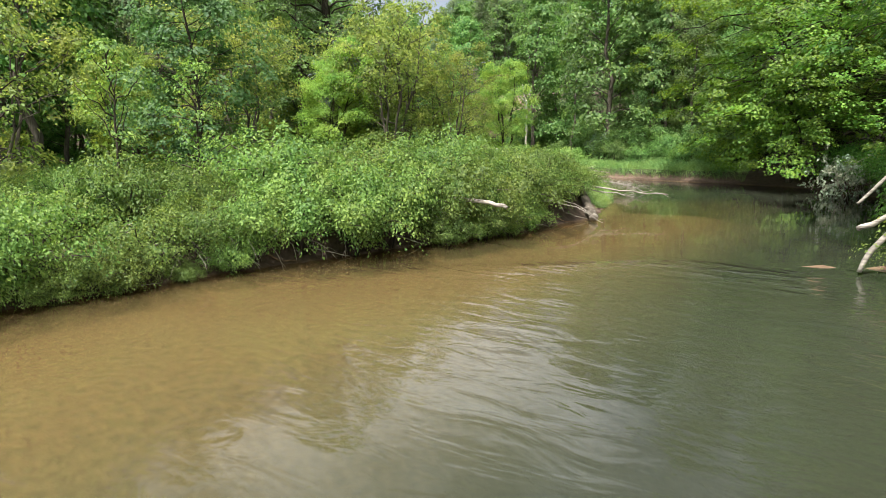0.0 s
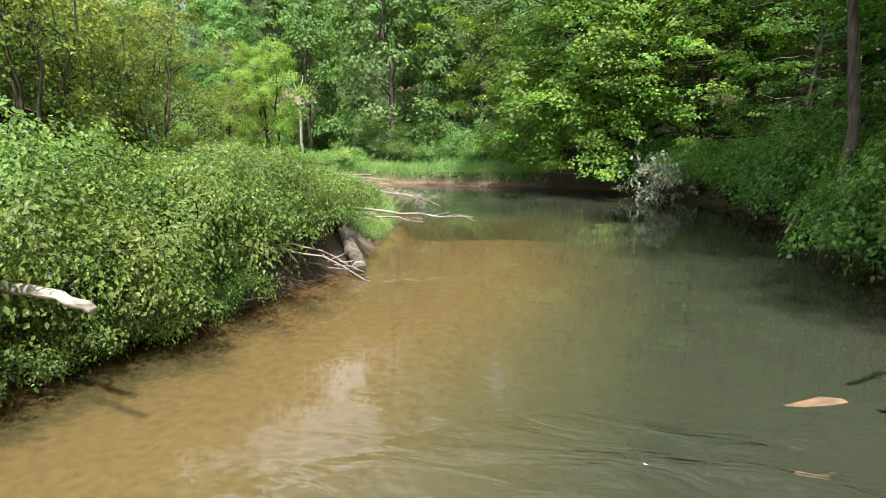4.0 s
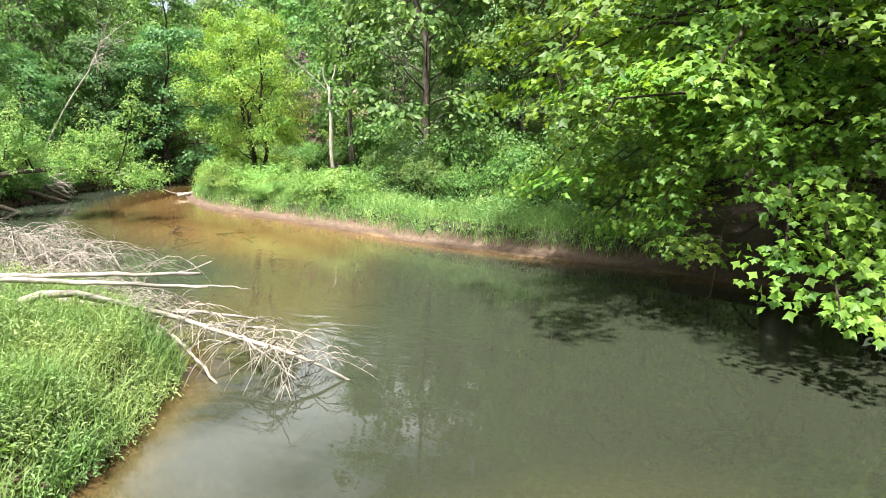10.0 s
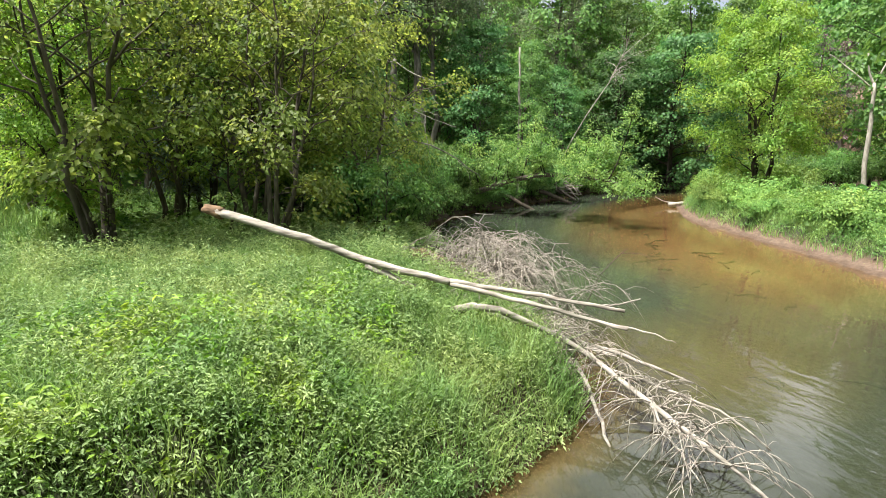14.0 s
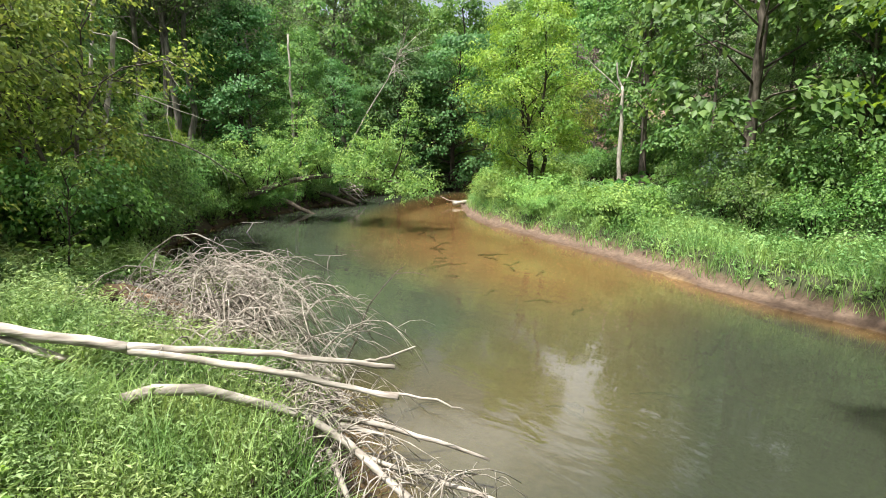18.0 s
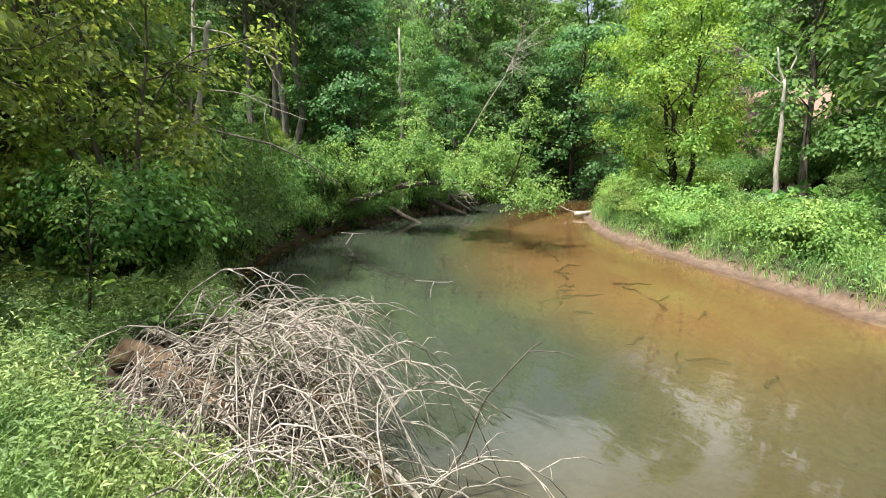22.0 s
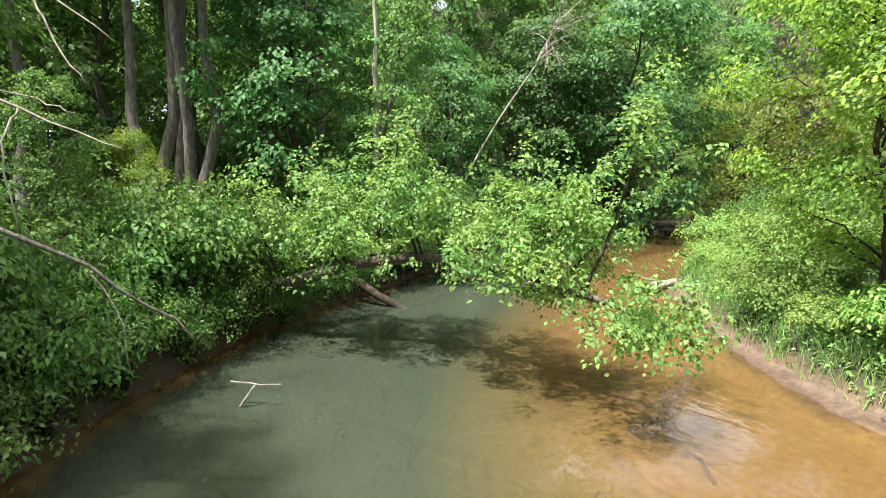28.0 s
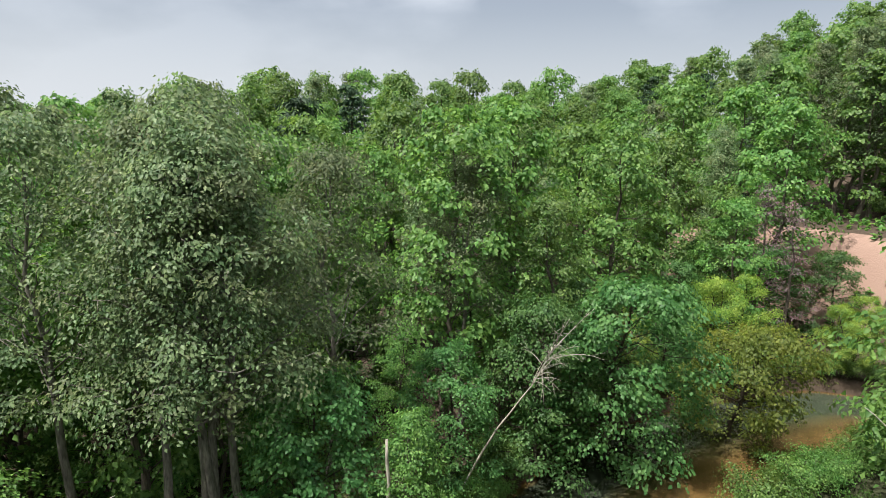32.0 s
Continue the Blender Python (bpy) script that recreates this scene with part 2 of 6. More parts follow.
def ground_mat():
    m, n, l, b = mat_base("ground_soil")
    geo = n.new("ShaderNodeNewGeometry")
    sep = n.new("ShaderNodeSeparateXYZ")
    l.new(geo.outputs["Position"], sep.inputs[0])
    big = n.new("ShaderNodeTexNoise")
    big.inputs["Scale"].default_value, big.inputs["Detail"].default_value = 0.7, 5
    l.new(geo.outputs["Position"], big.inputs[0])
    fine = n.new("ShaderNodeTexNoise")
    fine.inputs["Scale"].default_value, fine.inputs["Detail"].default_value = 9.0, 6
    l.new(geo.outputs["Position"], fine.inputs[0])
    # soil grades from sand at the water's edge to leaf mould on the bank
    add = n.new("ShaderNodeMath")
    add.operation = "MULTIPLY_ADD"
    add.inputs[1].default_value = 0.35
    l.new(big.outputs[0], add.inputs[0])
    l.new(sep.outputs[2], add.inputs[2])
    hr = n.new("ShaderNodeMapRange")
    hr.inputs[1].default_value, hr.inputs[2].default_value = -0.6, 1.0
    l.new(add.outputs[0], hr.inputs[0])
    col = ramp(n, [(0.0, (0.18, 0.125, 0.055)), (0.42, (0.20, 0.135, 0.065)), (0.50, (0.085, 0.052, 0.032)),
                   (0.565, (0.145, 0.10, 0.068)), (0.63, (0.10, 0.065, 0.04)), (0.72, (0.035, 0.042, 0.014))])
    l.new(hr.outputs[0], col.inputs[0])
    shore = n.new("ShaderNodeAttribute")
    shore.attribute_name = "sand"
    above = n.new("ShaderNodeMapRange")
    above.inputs[1].default_value, above.inputs[2].default_value = -0.05, 0.06
    l.new(sep.outputs[2], above.inputs[0])
    bare = n.new("ShaderNodeMath")
    bare.operation = "MULTIPLY_ADD"
    bare.use_clamp = True
    bare.inputs[1].default_value, bare.inputs[2].default_value = -1.0, 1.0
    l.new(shore.outputs["Fac"], bare.inputs[0])
    loam = n.new("ShaderNodeMath")
    loam.operation = "MULTIPLY"
    l.new(bare.outputs[0], loam.inputs[0])
    l.new(above.outputs[0], loam.inputs[1])
    soil = n.new("ShaderNodeMix")
    soil.data_type = "RGBA"
    l.new(loam.outputs[0], soil.inputs[0])
    l.new(col.outputs[0], soil.inputs[6])
    soil.inputs[7].default_value = (0.055, 0.036, 0.022, 1)
    r2 = ramp(n, [(0.3, (0.55, 0.55, 0.55)), (0.7, (1.15, 1.15, 1.15))])
    l.new(fine.outputs[0], r2.inputs[0])
    mx = n.new("ShaderNodeMix")
    mx.data_type, mx.blend_type = "RGBA", "MULTIPLY"
    mx.inputs[0].default_value = 0.8
    l.new(soil.outputs[2], mx.inputs[6])
    l.new(r2.outputs[0], mx.inputs[7])
    # bare pink sand where the bluff is steep
    sn = n.new("ShaderNodeSeparateXYZ")
    l.new(geo.outputs["True Normal"], sn.inputs[0])
    steep = n.new("ShaderNodeMapRange")
    steep.inputs[1].default_value, steep.inputs[2].default_value = 0.86, 0.72
    l.new(sn.outputs[2], steep.inputs[0])
    high = n.new("ShaderNodeMath")
    high.operation = "GREATER_THAN"
    high.inputs[1].default_value = 1.6
    l.new(sep.outputs[2], high.inputs[0])
    west = n.new("ShaderNodeMath")
    west.operation = "LESS_THAN"
    west.inputs[1].default_value = -38.0
    l.new(sep.outputs[0], west.inputs[0])
    there = n.new("ShaderNodeMath")
    there.operation = "MULTIPLY"
    l.new(west.outputs[0], there.inputs[0])
    l.new(high.outputs[0], there.inputs[1])
    both = n.new("ShaderNodeMath")
    both.operation = "MULTIPLY"
    l.new(steep.outputs[0], both.inputs[0])
    l.new(there.outputs[0], both.inputs[1])
    sandy = n.new("ShaderNodeMix")
    sandy.data_type = "RGBA"
    l.new(both.outputs[0], sandy.inputs[0])
    l.new(mx.outputs[2], sandy.inputs[6])
    sandy.inputs[7].default_value = (0.27, 0.175, 0.135, 1)
    l.new(sandy.outputs[2], b.inputs["Base Color"])
    bp = n.new("ShaderNodeBump")
    bp.inputs["Strength"].default_value, bp.inputs["Distance"].default_value = 0.7, 0.06
    l.new(fine.outputs[0], bp.inputs["Height"])
    l.new(bp.outputs[0], b.inputs["Normal"])
    b.inputs["Roughness"].default_value = 0.9
    return m


def water_mat():
    """Silty water: clear over the shallows, cloudy with depth, glossy at the surface."""
    m, n, l, b = mat_base("river_water")
    n.remove(b)
    geo = n.new("ShaderNodeNewGeometry")
    depth = n.new("ShaderNodeAttribute")
    depth.attribute_name = "depth"
    rough = n.new("ShaderNodeAttribute")
    rough.attribute_name = "riffle"
    silt = n.new("ShaderNodeTexNoise")
    silt.inputs["Scale"].default_value, silt.inputs["Detail"].default_value = 0.35, 4
    l.new(geo.outputs["Position"], silt.inputs[0])
    k = n.new("ShaderNodeMath")
    k.operation = "MULTIPLY"
    l.new(depth.outputs["Fac"], k.inputs[0])
    ks = n.new("ShaderNodeMapRange")
    ks.inputs[1].default_value, ks.inputs[2].default_value = 0.3, 0.7
    ks.inputs[3].default_value, ks.inputs[4].default_value = -1.5, -2.4
    l.new(silt.outputs[0], ks.inputs[0])
    l.new(ks.outputs[0], k.inputs[1])
    ex = n.new("ShaderNodeMath")
    ex.operation = "EXPONENT"
    l.new(k.outputs[0], ex.inputs[0])
    cloud = n.new("ShaderNodeMath")
    cloud.operation = "SUBTRACT"
    cloud.inputs[0].default_value = 1.0
    l.new(ex.outputs[0], cloud.inputs[1])
    # olive silt along the first reach, rusty silt along the second
    murk = n.new("ShaderNodeBsdfDiffuse")
    # deep end darker than the silt, carrying tree shade over the deep water
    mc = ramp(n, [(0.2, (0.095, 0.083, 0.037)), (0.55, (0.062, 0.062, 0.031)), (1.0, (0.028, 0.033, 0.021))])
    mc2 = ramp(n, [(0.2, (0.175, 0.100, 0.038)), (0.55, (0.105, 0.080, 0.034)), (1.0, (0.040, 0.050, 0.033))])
    l.new(depth.outputs["Fac"], mc.inputs[0])
    l.new(depth.outputs["Fac"], mc2.inputs[0])
    sx = n.new("ShaderNodeSeparateXYZ")
    l.new(geo.outputs["Position"], sx.inputs[0])
    reach = n.new("ShaderNodeMapRange")
    reach.inputs[1].default_value, reach.inputs[2].default_value = -4.0, -13.0
    l.new(sx.outputs[0], reach.inputs[0])
    mm = n.new("ShaderNodeMix")
    mm.data_type = "RGBA"
    l.new(reach.outputs[0], mm.inputs[0])
    l.new(mc.outputs[0], mm.inputs[6])
    l.new(mc2.outputs[0], mm.inputs[7])
    l.new(mm.outputs[2], murk.inputs["Color"])
    clear = n.new("ShaderNodeBsdfTransparent")
    clear.inputs["Color"].default_value = (0.86, 0.80, 0.66, 1)
    body = n.new("ShaderNodeMixShader")
    l.new(cloud.outputs[0], body.inputs[0])
    l.new(clear.outputs[0], body.inputs[1])
    l.new(murk.outputs[0], body.inputs[2])
    # ripples, drawn out along the stream
    mp = n.new("ShaderNodeMapping")
    mp.inputs["Rotation"].default_value = (0, 0, radians(-35))
    mp.inputs["Scale"].default_value = (1.6, 4.2, 1)
    l.new(geo.outputs["Position"], mp.inputs[0])
    w1 = n.new("ShaderNodeTexNoise")
    w1.inputs["Scale"].default_value, w1.inputs["Detail"].default_value = 0.8, 3
    w1.inputs["Distortion"].default_value = 0.6
    l.new(mp.outputs[0], w1.inputs[0])
    gain = n.new("ShaderNodeMath")
    gain.operation = "MULTIPLY"
    l.new(w1.outputs[0], gain.inputs[0])
    l.new(rough.outputs["Fac"], gain.inputs[1])
    bp = n.new("ShaderNodeBump")
    bp.inputs["Strength"].default_value, bp.inputs["Distance"].default_value = 1.0, 0.045
    l.new(gain.outputs[0], bp.inputs["Height"])
    gl = n.new("ShaderNodeBsdfGlossy")
    gl.inputs["Roughness"].default_value = 0.02
    l.new(bp.outputs[0], gl.inputs["Normal"])
    fr = n.new("ShaderNodeFresnel")
    fr.inputs["IOR"].default_value = 1.333
    l.new(bp.outputs[0], fr.inputs["Normal"])
    top = n.new("ShaderNodeMixShader")
    l.new(fr.outputs[0], top.inputs[0])
    l.new(body.outputs[0], top.inputs[1])
    l.new(gl.outputs[0], top.inputs[2])
    l.new(top.outputs[0], n["Material Output"].inputs[0])
    return m


GROUND, WATER = ground_mat(), water_mat()

# ---- mesh helpers ----
rng = np.random.default_rng(7)


def mesh_np(name, V, F, mat, smooth=False):
    """A mesh from vertex and face arrays (faces all of one size)."""
    V, F = np.asarray(V, np.float32), np.asarray(F, np.int32)
    me = bpy.data.meshes.new(name)
    me.vertices.add(len(V))
    me.vertices.foreach_set("co", V.ravel())
    k = F.shape[1]
    me.loops.add(F.size)
    me.loops.foreach_set("vertex_index", F.ravel())
    me.polygons.add(len(F))
    me.polygons.foreach_set("loop_start", np.arange(0, F.size, k, dtype=np.int32))
    me.polygons.foreach_set("loop_total", np.full(len(F), k, np.int32))
    if smooth:
        me.polygons.foreach_set("use_smooth", np.ones(len(F), bool))
    me.update(calc_edges=True)
    me.materials.append(mat)
    return me


def part(name, me, parent, label=""):
    ob = new(name, me)
    ob.parent = parent
    return tagged(ob, label)


class Tubes:
    """Collects tapered, bent tubes into one mesh."""

    def __init__(self, sides=6):
        self.V, self.F, self.n, self.sides = [], [], 0, sides

    def add(self, pts, radii, sides=0, knots=0.0):
        pts, radii = np.asarray(pts, float), np.asarray(radii, float)
        s = sides or self.sides
        tang = np.gradient(pts, axis=0)
        tang /= np.linalg.norm(tang, axis=1, keepdims=True) + 1e-9
        ref = np.array([0.0, 0.0, 1.0]) if abs(tang[:, 2]).mean() < 0.8 else np.array([1.0, 0.0, 0.0])
        a = np.cross(tang, ref)
        a /= np.linalg.norm(a, axis=1, keepdims=True) + 1e-9
        b = np.cross(tang, a)
        ang = np.arange(s) * 2 * np.pi / s
        rr = radii[:, None] * (1 + (rng.normal(0, knots, (len(pts), s)) if knots else np.zeros((len(pts), s))))
        ring = pts[:, None, :] + rr[:, :, None] * (np.cos(ang)[None, :, None] * a[:, None, :] + np.sin(ang)[None, :, None] * b[:, None, :])
        m = len(pts)
        i = np.arange(m - 1)[:, None] * s
        j = np.arange(s)[None, :]
        q = np.stack([i + j, i + (j + 1) % s, i + s + (j + 1) % s, i + s + j], -1).reshape(-1, 4) + self.n
        # end caps as degenerate fans round a centre point
        c0, c1 = self.n + m * s, self.n + m * s + 1
        j = np.arange(s)
        cap0 = np.stack([self.n + (j + 1) % s, self.n + j, np.full(s, c0), np.full(s, c0)], -1)
        e = self.n + (m - 1) * s
        cap1 = np.stack([e + j, e + (j + 1) % s, np.full(s, c1), np.full(s, c1)], -1)
        self.V.append(np.vstack([ring.reshape(-1, 3), pts[:1], pts[-1:]]))
        self.F.append(q)
        self.caps = np.vstack([cap0, cap1])[:, :3]
        self.T = getattr(self, "T", [])
        self.T.append(self.caps)
        self.n += m * s + 2
        return self

    def mesh(self, name, mat):
        q = np.vstack(self.F)
        tris = np.vstack([q[:, [0, 1, 2]], q[:, [0, 2, 3]], np.vstack(self.T)])
        return mesh_np(name, np.vstack(self.V), tris, mat, smooth=True)


def bend(points, n=8, wob=0.0):
    """A smooth polyline through the given points."""
    p = np.asarray(points, float)
    t = np.linspace(0, len(p) - 1, n)
    out = np.empty((n, 3))
    for k, u in enumerate(t):
        i = min(int(u), len(p) - 2)
        f = u - i
        p0, p1, p2, p3 = p[max(i - 1, 0)], p[i], p[i + 1], p[min(i + 2, len(p) - 1)]
        out[k] = 0.5 * (2 * p1 + (p2 - p0) * f + (2 * p0 - 5 * p1 + 4 * p2 - p3) * f * f + (3 * p1 - p0 - 3 * p2 + p3) * f ** 3)
    if wob:
        out[1:-1] += rng.normal(0, wob, (n - 2, 3))
    return out


def unit(v):
    return v / (np.linalg.norm(v, axis=-1, keepdims=True) + 1e-9)


def leaves_mesh(name, C, N, D, S, mat, wide=0.55, fold=0.12, lobed=False):
    """Folded leaf blades: centres, normals, ways of growth and lengths; lobed ones have three points."""
    N = unit(N)
    D = unit(D - (D * N).sum(1, keepdims=True) * N)
    W = np.cross(N, D)
    S = S[:, None]
    base, tip = C - D * S * 0.5, C + D * S * 0.5 - N * S * 0.1
    if lobed:
        w = W * S * wide * 0.62
        rl, ll = C + w + D * S * 0.06 + N * S * fold, C - w + D * S * 0.06 + N * S * fold
        rn, ln = C + w * 0.36 + D * S * 0.14 + N * S * fold * 0.4, C - w * 0.36 + D * S * 0.14 + N * S * fold * 0.4
        V = np.stack([base, rl, rn, tip, ln, ll], 1).reshape(-1, 3)
        k = np.arange(len(C))[:, None] * 6
        F = np.concatenate([k + [[0, 1, 2]], k + [[0, 2, 3]], k + [[0, 3, 4]], k + [[0, 4, 5]]], 0)
        return mesh_np(name, V, F, mat)
    lf, rt = C + W * S * wide * 0.5 + N * S * fold - D * S * 0.06, C - W * S * wide * 0.5 + N * S * fold - D * S * 0.06
    V = np.stack([base, rt, tip, lf], 1).reshape(-1, 3)
    k = np.arange(len(C))[:, None] * 4
    F = np.concatenate([k + [[0, 1, 2]], k + [[0, 2, 3]]], 0)
    return mesh_np(name, V, F, mat)


def sprays(centres, ways, per, radius, size, flat=0.35, up=0.8, droop=0.0, face=None):
    """Leaves in domed pads round twig ends, turned outwards and up: arrays for leaves_mesh."""
    face = ways if face is None else face
    n = len(centres)
    c = np.repeat(centres, per, 0)
    w = np.repeat(unit(ways), per, 0)
    scale = np.repeat(rng.uniform(0.6, 1.3, n), per) * radius
    az = rng.uniform(0, 6.28, n * per)
    q = np.sqrt(rng.uniform(0, 1, n * per))
    rim = np.stack([np.cos(az), np.sin(az), 0 * az], 1) * q[:, None]
    off = rim * (1.45 * scale)[:, None] + rng.normal(0, 0.12, (n * per, 3)) * scale[:, None]
    off[:, 2] += flat * scale * (0.9 - 1.7 * q ** 2 + rng.normal(0, 0.45, n * per))
    along = rng.uniform(-0.3, 0.6, (n * per, 1)) * scale[:, None]
    C = c + off + w * along
    C[:, 2] -= droop * np.abs(along[:, 0]) ** 1.3
    nrm = rng.normal(0, 0.38, (n * per, 3)) + np.array([0, 0, up]) + np.repeat(unit(face), per, 0) * 0.55 + rim * (0.35 + flat)
    d = rim + w * 0.6 + rng.normal(0, 0.4, (n * per, 3))
    d[:, 2] -= droop + 0.15
    return C, nrm, d, size * rng.uniform(0.65, 1.25, n * per)


def make_tree(name, label, category, leaf, bark, h=12.0, r=0.17, cb=0.3, cr=3.0, limbs=40, nsp=12, per=13, size=0.17,
              rise=25.0, droop=0.5, profile="round", lean=(0, 0), seed=1, flat=0.35, spray=0.34, up=0.8, group="", stems=1, wide=0.55, fine=True, lobed=False, clump=2):
    """A broadleaf tree: trunk, branches, crown. Stands at the origin; copies share its meshes."""
    global rng
    rng = np.random.default_rng(seed)
    nsp, per, spray = max(3, nsp // clump), per * clump, spray * (1 + 0.22 * (clump - 1))
    root = new(name)
    tagged(root, label, category, group)
    trunk, br = Tubes(8), Tubes(4)
    cs, ws, fs = [], [], []
    lean = np.array([*lean, 0.0])
    for st in range(stems):
        sa = rng.uniform(0, 6.28)
        so = np.array([math.cos(sa), math.sin(sa), 0]) * (0 if stems == 1 else 1.0)
        hh = h * (1 if st == 0 else rng.uniform(0.75, 1.0))
        def axis(u):
            return lean * u ** 1.5 * hh + so * (0.12 + u * 0.16 * hh) * (stems > 1) + np.array([0, 0, u * hh])
        us = np.linspace(0, 1, 9)
        tp = np.array([axis(u) for u in us])
        tp[1:] += rng.normal(0, 0.012 * h, (8, 3)) * np.array([1, 1, 0.1])
        tr = r / math.sqrt(stems) * (1 - us * 0.9) * (1 + 0.5 * np.exp(-us * 28))
        trunk.add(np.vstack([tp[:1] - [0, 0, 0.3], tp]), np.concatenate([[tr[0] * 1.1], tr]), knots=0.04)
        for i in range(limbs // stems):
            u = (i + rng.uniform(0, 1)) / (limbs // stems)
            z = cb + (1 - cb) * u ** 0.9
            pr = {"round": math.sin(math.pi * (0.18 + 0.76 * u)), "cone": 1.02 - 0.9 * u, "wide": math.cos(u * 1.35) ** 0.7,
                  "column": 0.8 - 0.45 * abs(u - 0.4), "dome": math.sqrt(max(0.06, 1 - ((0.97 * u - 0.25) / 0.75) ** 2))}[profile]
            L = cr * pr * rng.uniform(0.65, 1.15) / (1 if stems == 1 else 1.25)
            az = i * 2.39996 + rng.uniform(-0.5, 0.5)
            e0 = radians(rise + rng.normal(0, 10) + 28 * u * (profile != "cone"))
            start = np.array([np.interp(z, us, tp[:, k]) for k in range(3)])
            hd = np.array([math.cos(az), math.sin(az), 0.0])
            s = np.linspace(0, 1, 6)
            pts = start + hd * (s * L * math.cos(e0))[:, None] + np.array([0, 0, 1.0]) * (s * L * math.sin(e0) - droop * L * s ** 2 * 0.55)[:, None]
            pts[1:] += rng.normal(0, 0.035 * L, (5, 3))
            rb = max(0.012, r * 0.3 * (1 - z * 0.75) * L / cr)
            br.add(pts if fine else pts[::2], (rb * (1 - 0.85 * s) + 0.003) if fine else (rb * (1 - 0.85 * s) + 0.003)[::2], sides=4 if fine else 3)
            side = np.cross(hd, [0, 0, 1.0])
            for q in range(nsp):
                f = 0.35 + 0.7 * ((q + rng.uniform(0, 1)) / nsp) ** 0.4
                b0 = np.array([np.interp(f, s, pts[:, k]) for k in range(3)])
                tw = (side * rng.choice([-1, 1]) * rng.uniform(0.15, 1.0) + hd * rng.uniform(0.1, 0.8))
                ln = 0.34 * L * (1.15 - 0.6 * f) * rng.uniform(0.2, 1.2)
                e = b0 + tw * ln + np.array([0, 0, rng.normal(0, 0.07 * L) - droop * ln * 0.45])
                if fine and q % 2 == 0:
                    br.add(np.array([b0, (b0 + e) / 2 + [0, 0, 0.05 * ln], e]), [rb * 0.3 + 0.004, 0.006, 0.003], sides=3)
                cs.append(e)
                ws.append(tw)
                fs.append(hd)
    C, N, D, S = sprays(np.array(cs), np.array(ws), per, spray, size, flat, up, droop * 0.5, np.array(fs))
    keep = C[:, 2] > 0.15
    part("trunk", trunk.mesh("trunk", bark), root)
    tagged(part("branchwork", br.mesh("branchwork", bark), root), kind="stuff")
    part("crown", leaves_mesh("crown", C[keep], N[keep], D[keep], S[keep], leaf, wide=wide, lobed=lobed), root)
    return root


def make_bush(name, label, leaf, bark, h=1.6, r=1.3, stems=16, nsp=22, per=14, size=0.085, seed=1, spray=0.16, group="", arch=0.5, wide=0.5, category="bush"):
    """A bush of arching stems from one stool."""
    global rng
    rng = np.random.default_rng(seed)
    root = new(name)
    tagged(root, label, category, group)
    nsp, per, spray = nsp * 2 // 3, per * 3 // 2, spray * 1.15
    br = Tubes(4)
    cs, ws, fs = [], [], []
    for i in range(stems):
        az, out = i * 2.39996 + rng.uniform(-0.4, 0.4), math.sqrt((i + 0.5) / stems)
        hd = np.array([math.cos(az), math.sin(az), 0.0])
        top = h * rng.uniform(0.75, 1.1) * (1 - 0.42 * out ** 2)
        s = np.linspace(0, 1, 7)
        pts = hd * (0.1 + (s ** 1.2) * r * out)[:, None] + np.array([0, 0, 1.0]) * (top * np.sin(s * (1.57 + arch * out)) / math.sin(min(1.57, 1.57 + arch * out)))[:, None]
        pts[1:] += rng.normal(0, 0.03 * h, (6, 3))
        br.add(pts, 0.016 * h / 1.6 * (1 - 0.8 * s) + 0.003, sides=4)
        for q in range(nsp):
            f = 0.22 + 0.8 * (q + rng.uniform(0, 1)) / nsp
            b0 = np.array([np.interp(f, s, pts[:, k]) for k in range(3)])
            tw = unit(rng.normal(0, 1, 3) + hd * 0.8 + np.array([0, 0, 0.3]))
            e = b0 + tw * rng.uniform(0.05, 0.4) * r * 0.7
            cs.append(e)
            ws.append(tw)
            fs.append(hd + 0.5 * tw)
    C, N, D, S = sprays(np.array(cs), np.array(ws), per, spray, size, 0.6, 0.7, 0.1, np.array(fs))
    keep = C[:, 2] > 0.05
    tagged(part("stemwork", br.mesh("stemwork", bark), root), kind="stuff")
    part("foliage", leaves_mesh("foliage", C[keep], N[keep], D[keep], S[keep], leaf, wide=wide), root)
    return root

# ---- the land: one sheet, cut by the river ----
LEFT = [(-9, -60), (-8.4, -30), (-7.4, -14), (-7.0, -8), (-6.7, -5.5), (-6.4, -3.2), (-5.9, -1.2), (-5.4, 0.6), (-4.8, 2.6), (-4.4, 4.4), (-4.2, 6.2),
        (-4.1, 7.6), (-4.5, 9.0), (-4.9, 10.6), (-5.3, 12.0), (-5.95, 13.6), (-6.75, 14.9), (-7.5, 15.7), (-9.0, 16.3), (-12.0, 16.3), (-15.5, 15.6),
        (-19.6, 16.2), (-22.5, 17.6), (-25.5, 19.9), (-28.0, 23.2), (-31.0, 27.0), (-34.0, 30.2), (-36.2, 34.5), (-37.4, 40), (-37.6, 46), (-36.4, 53),
        (-32.5, 57.5), (-26, 60), (-14, 61), (20, 64), (60, 80)]
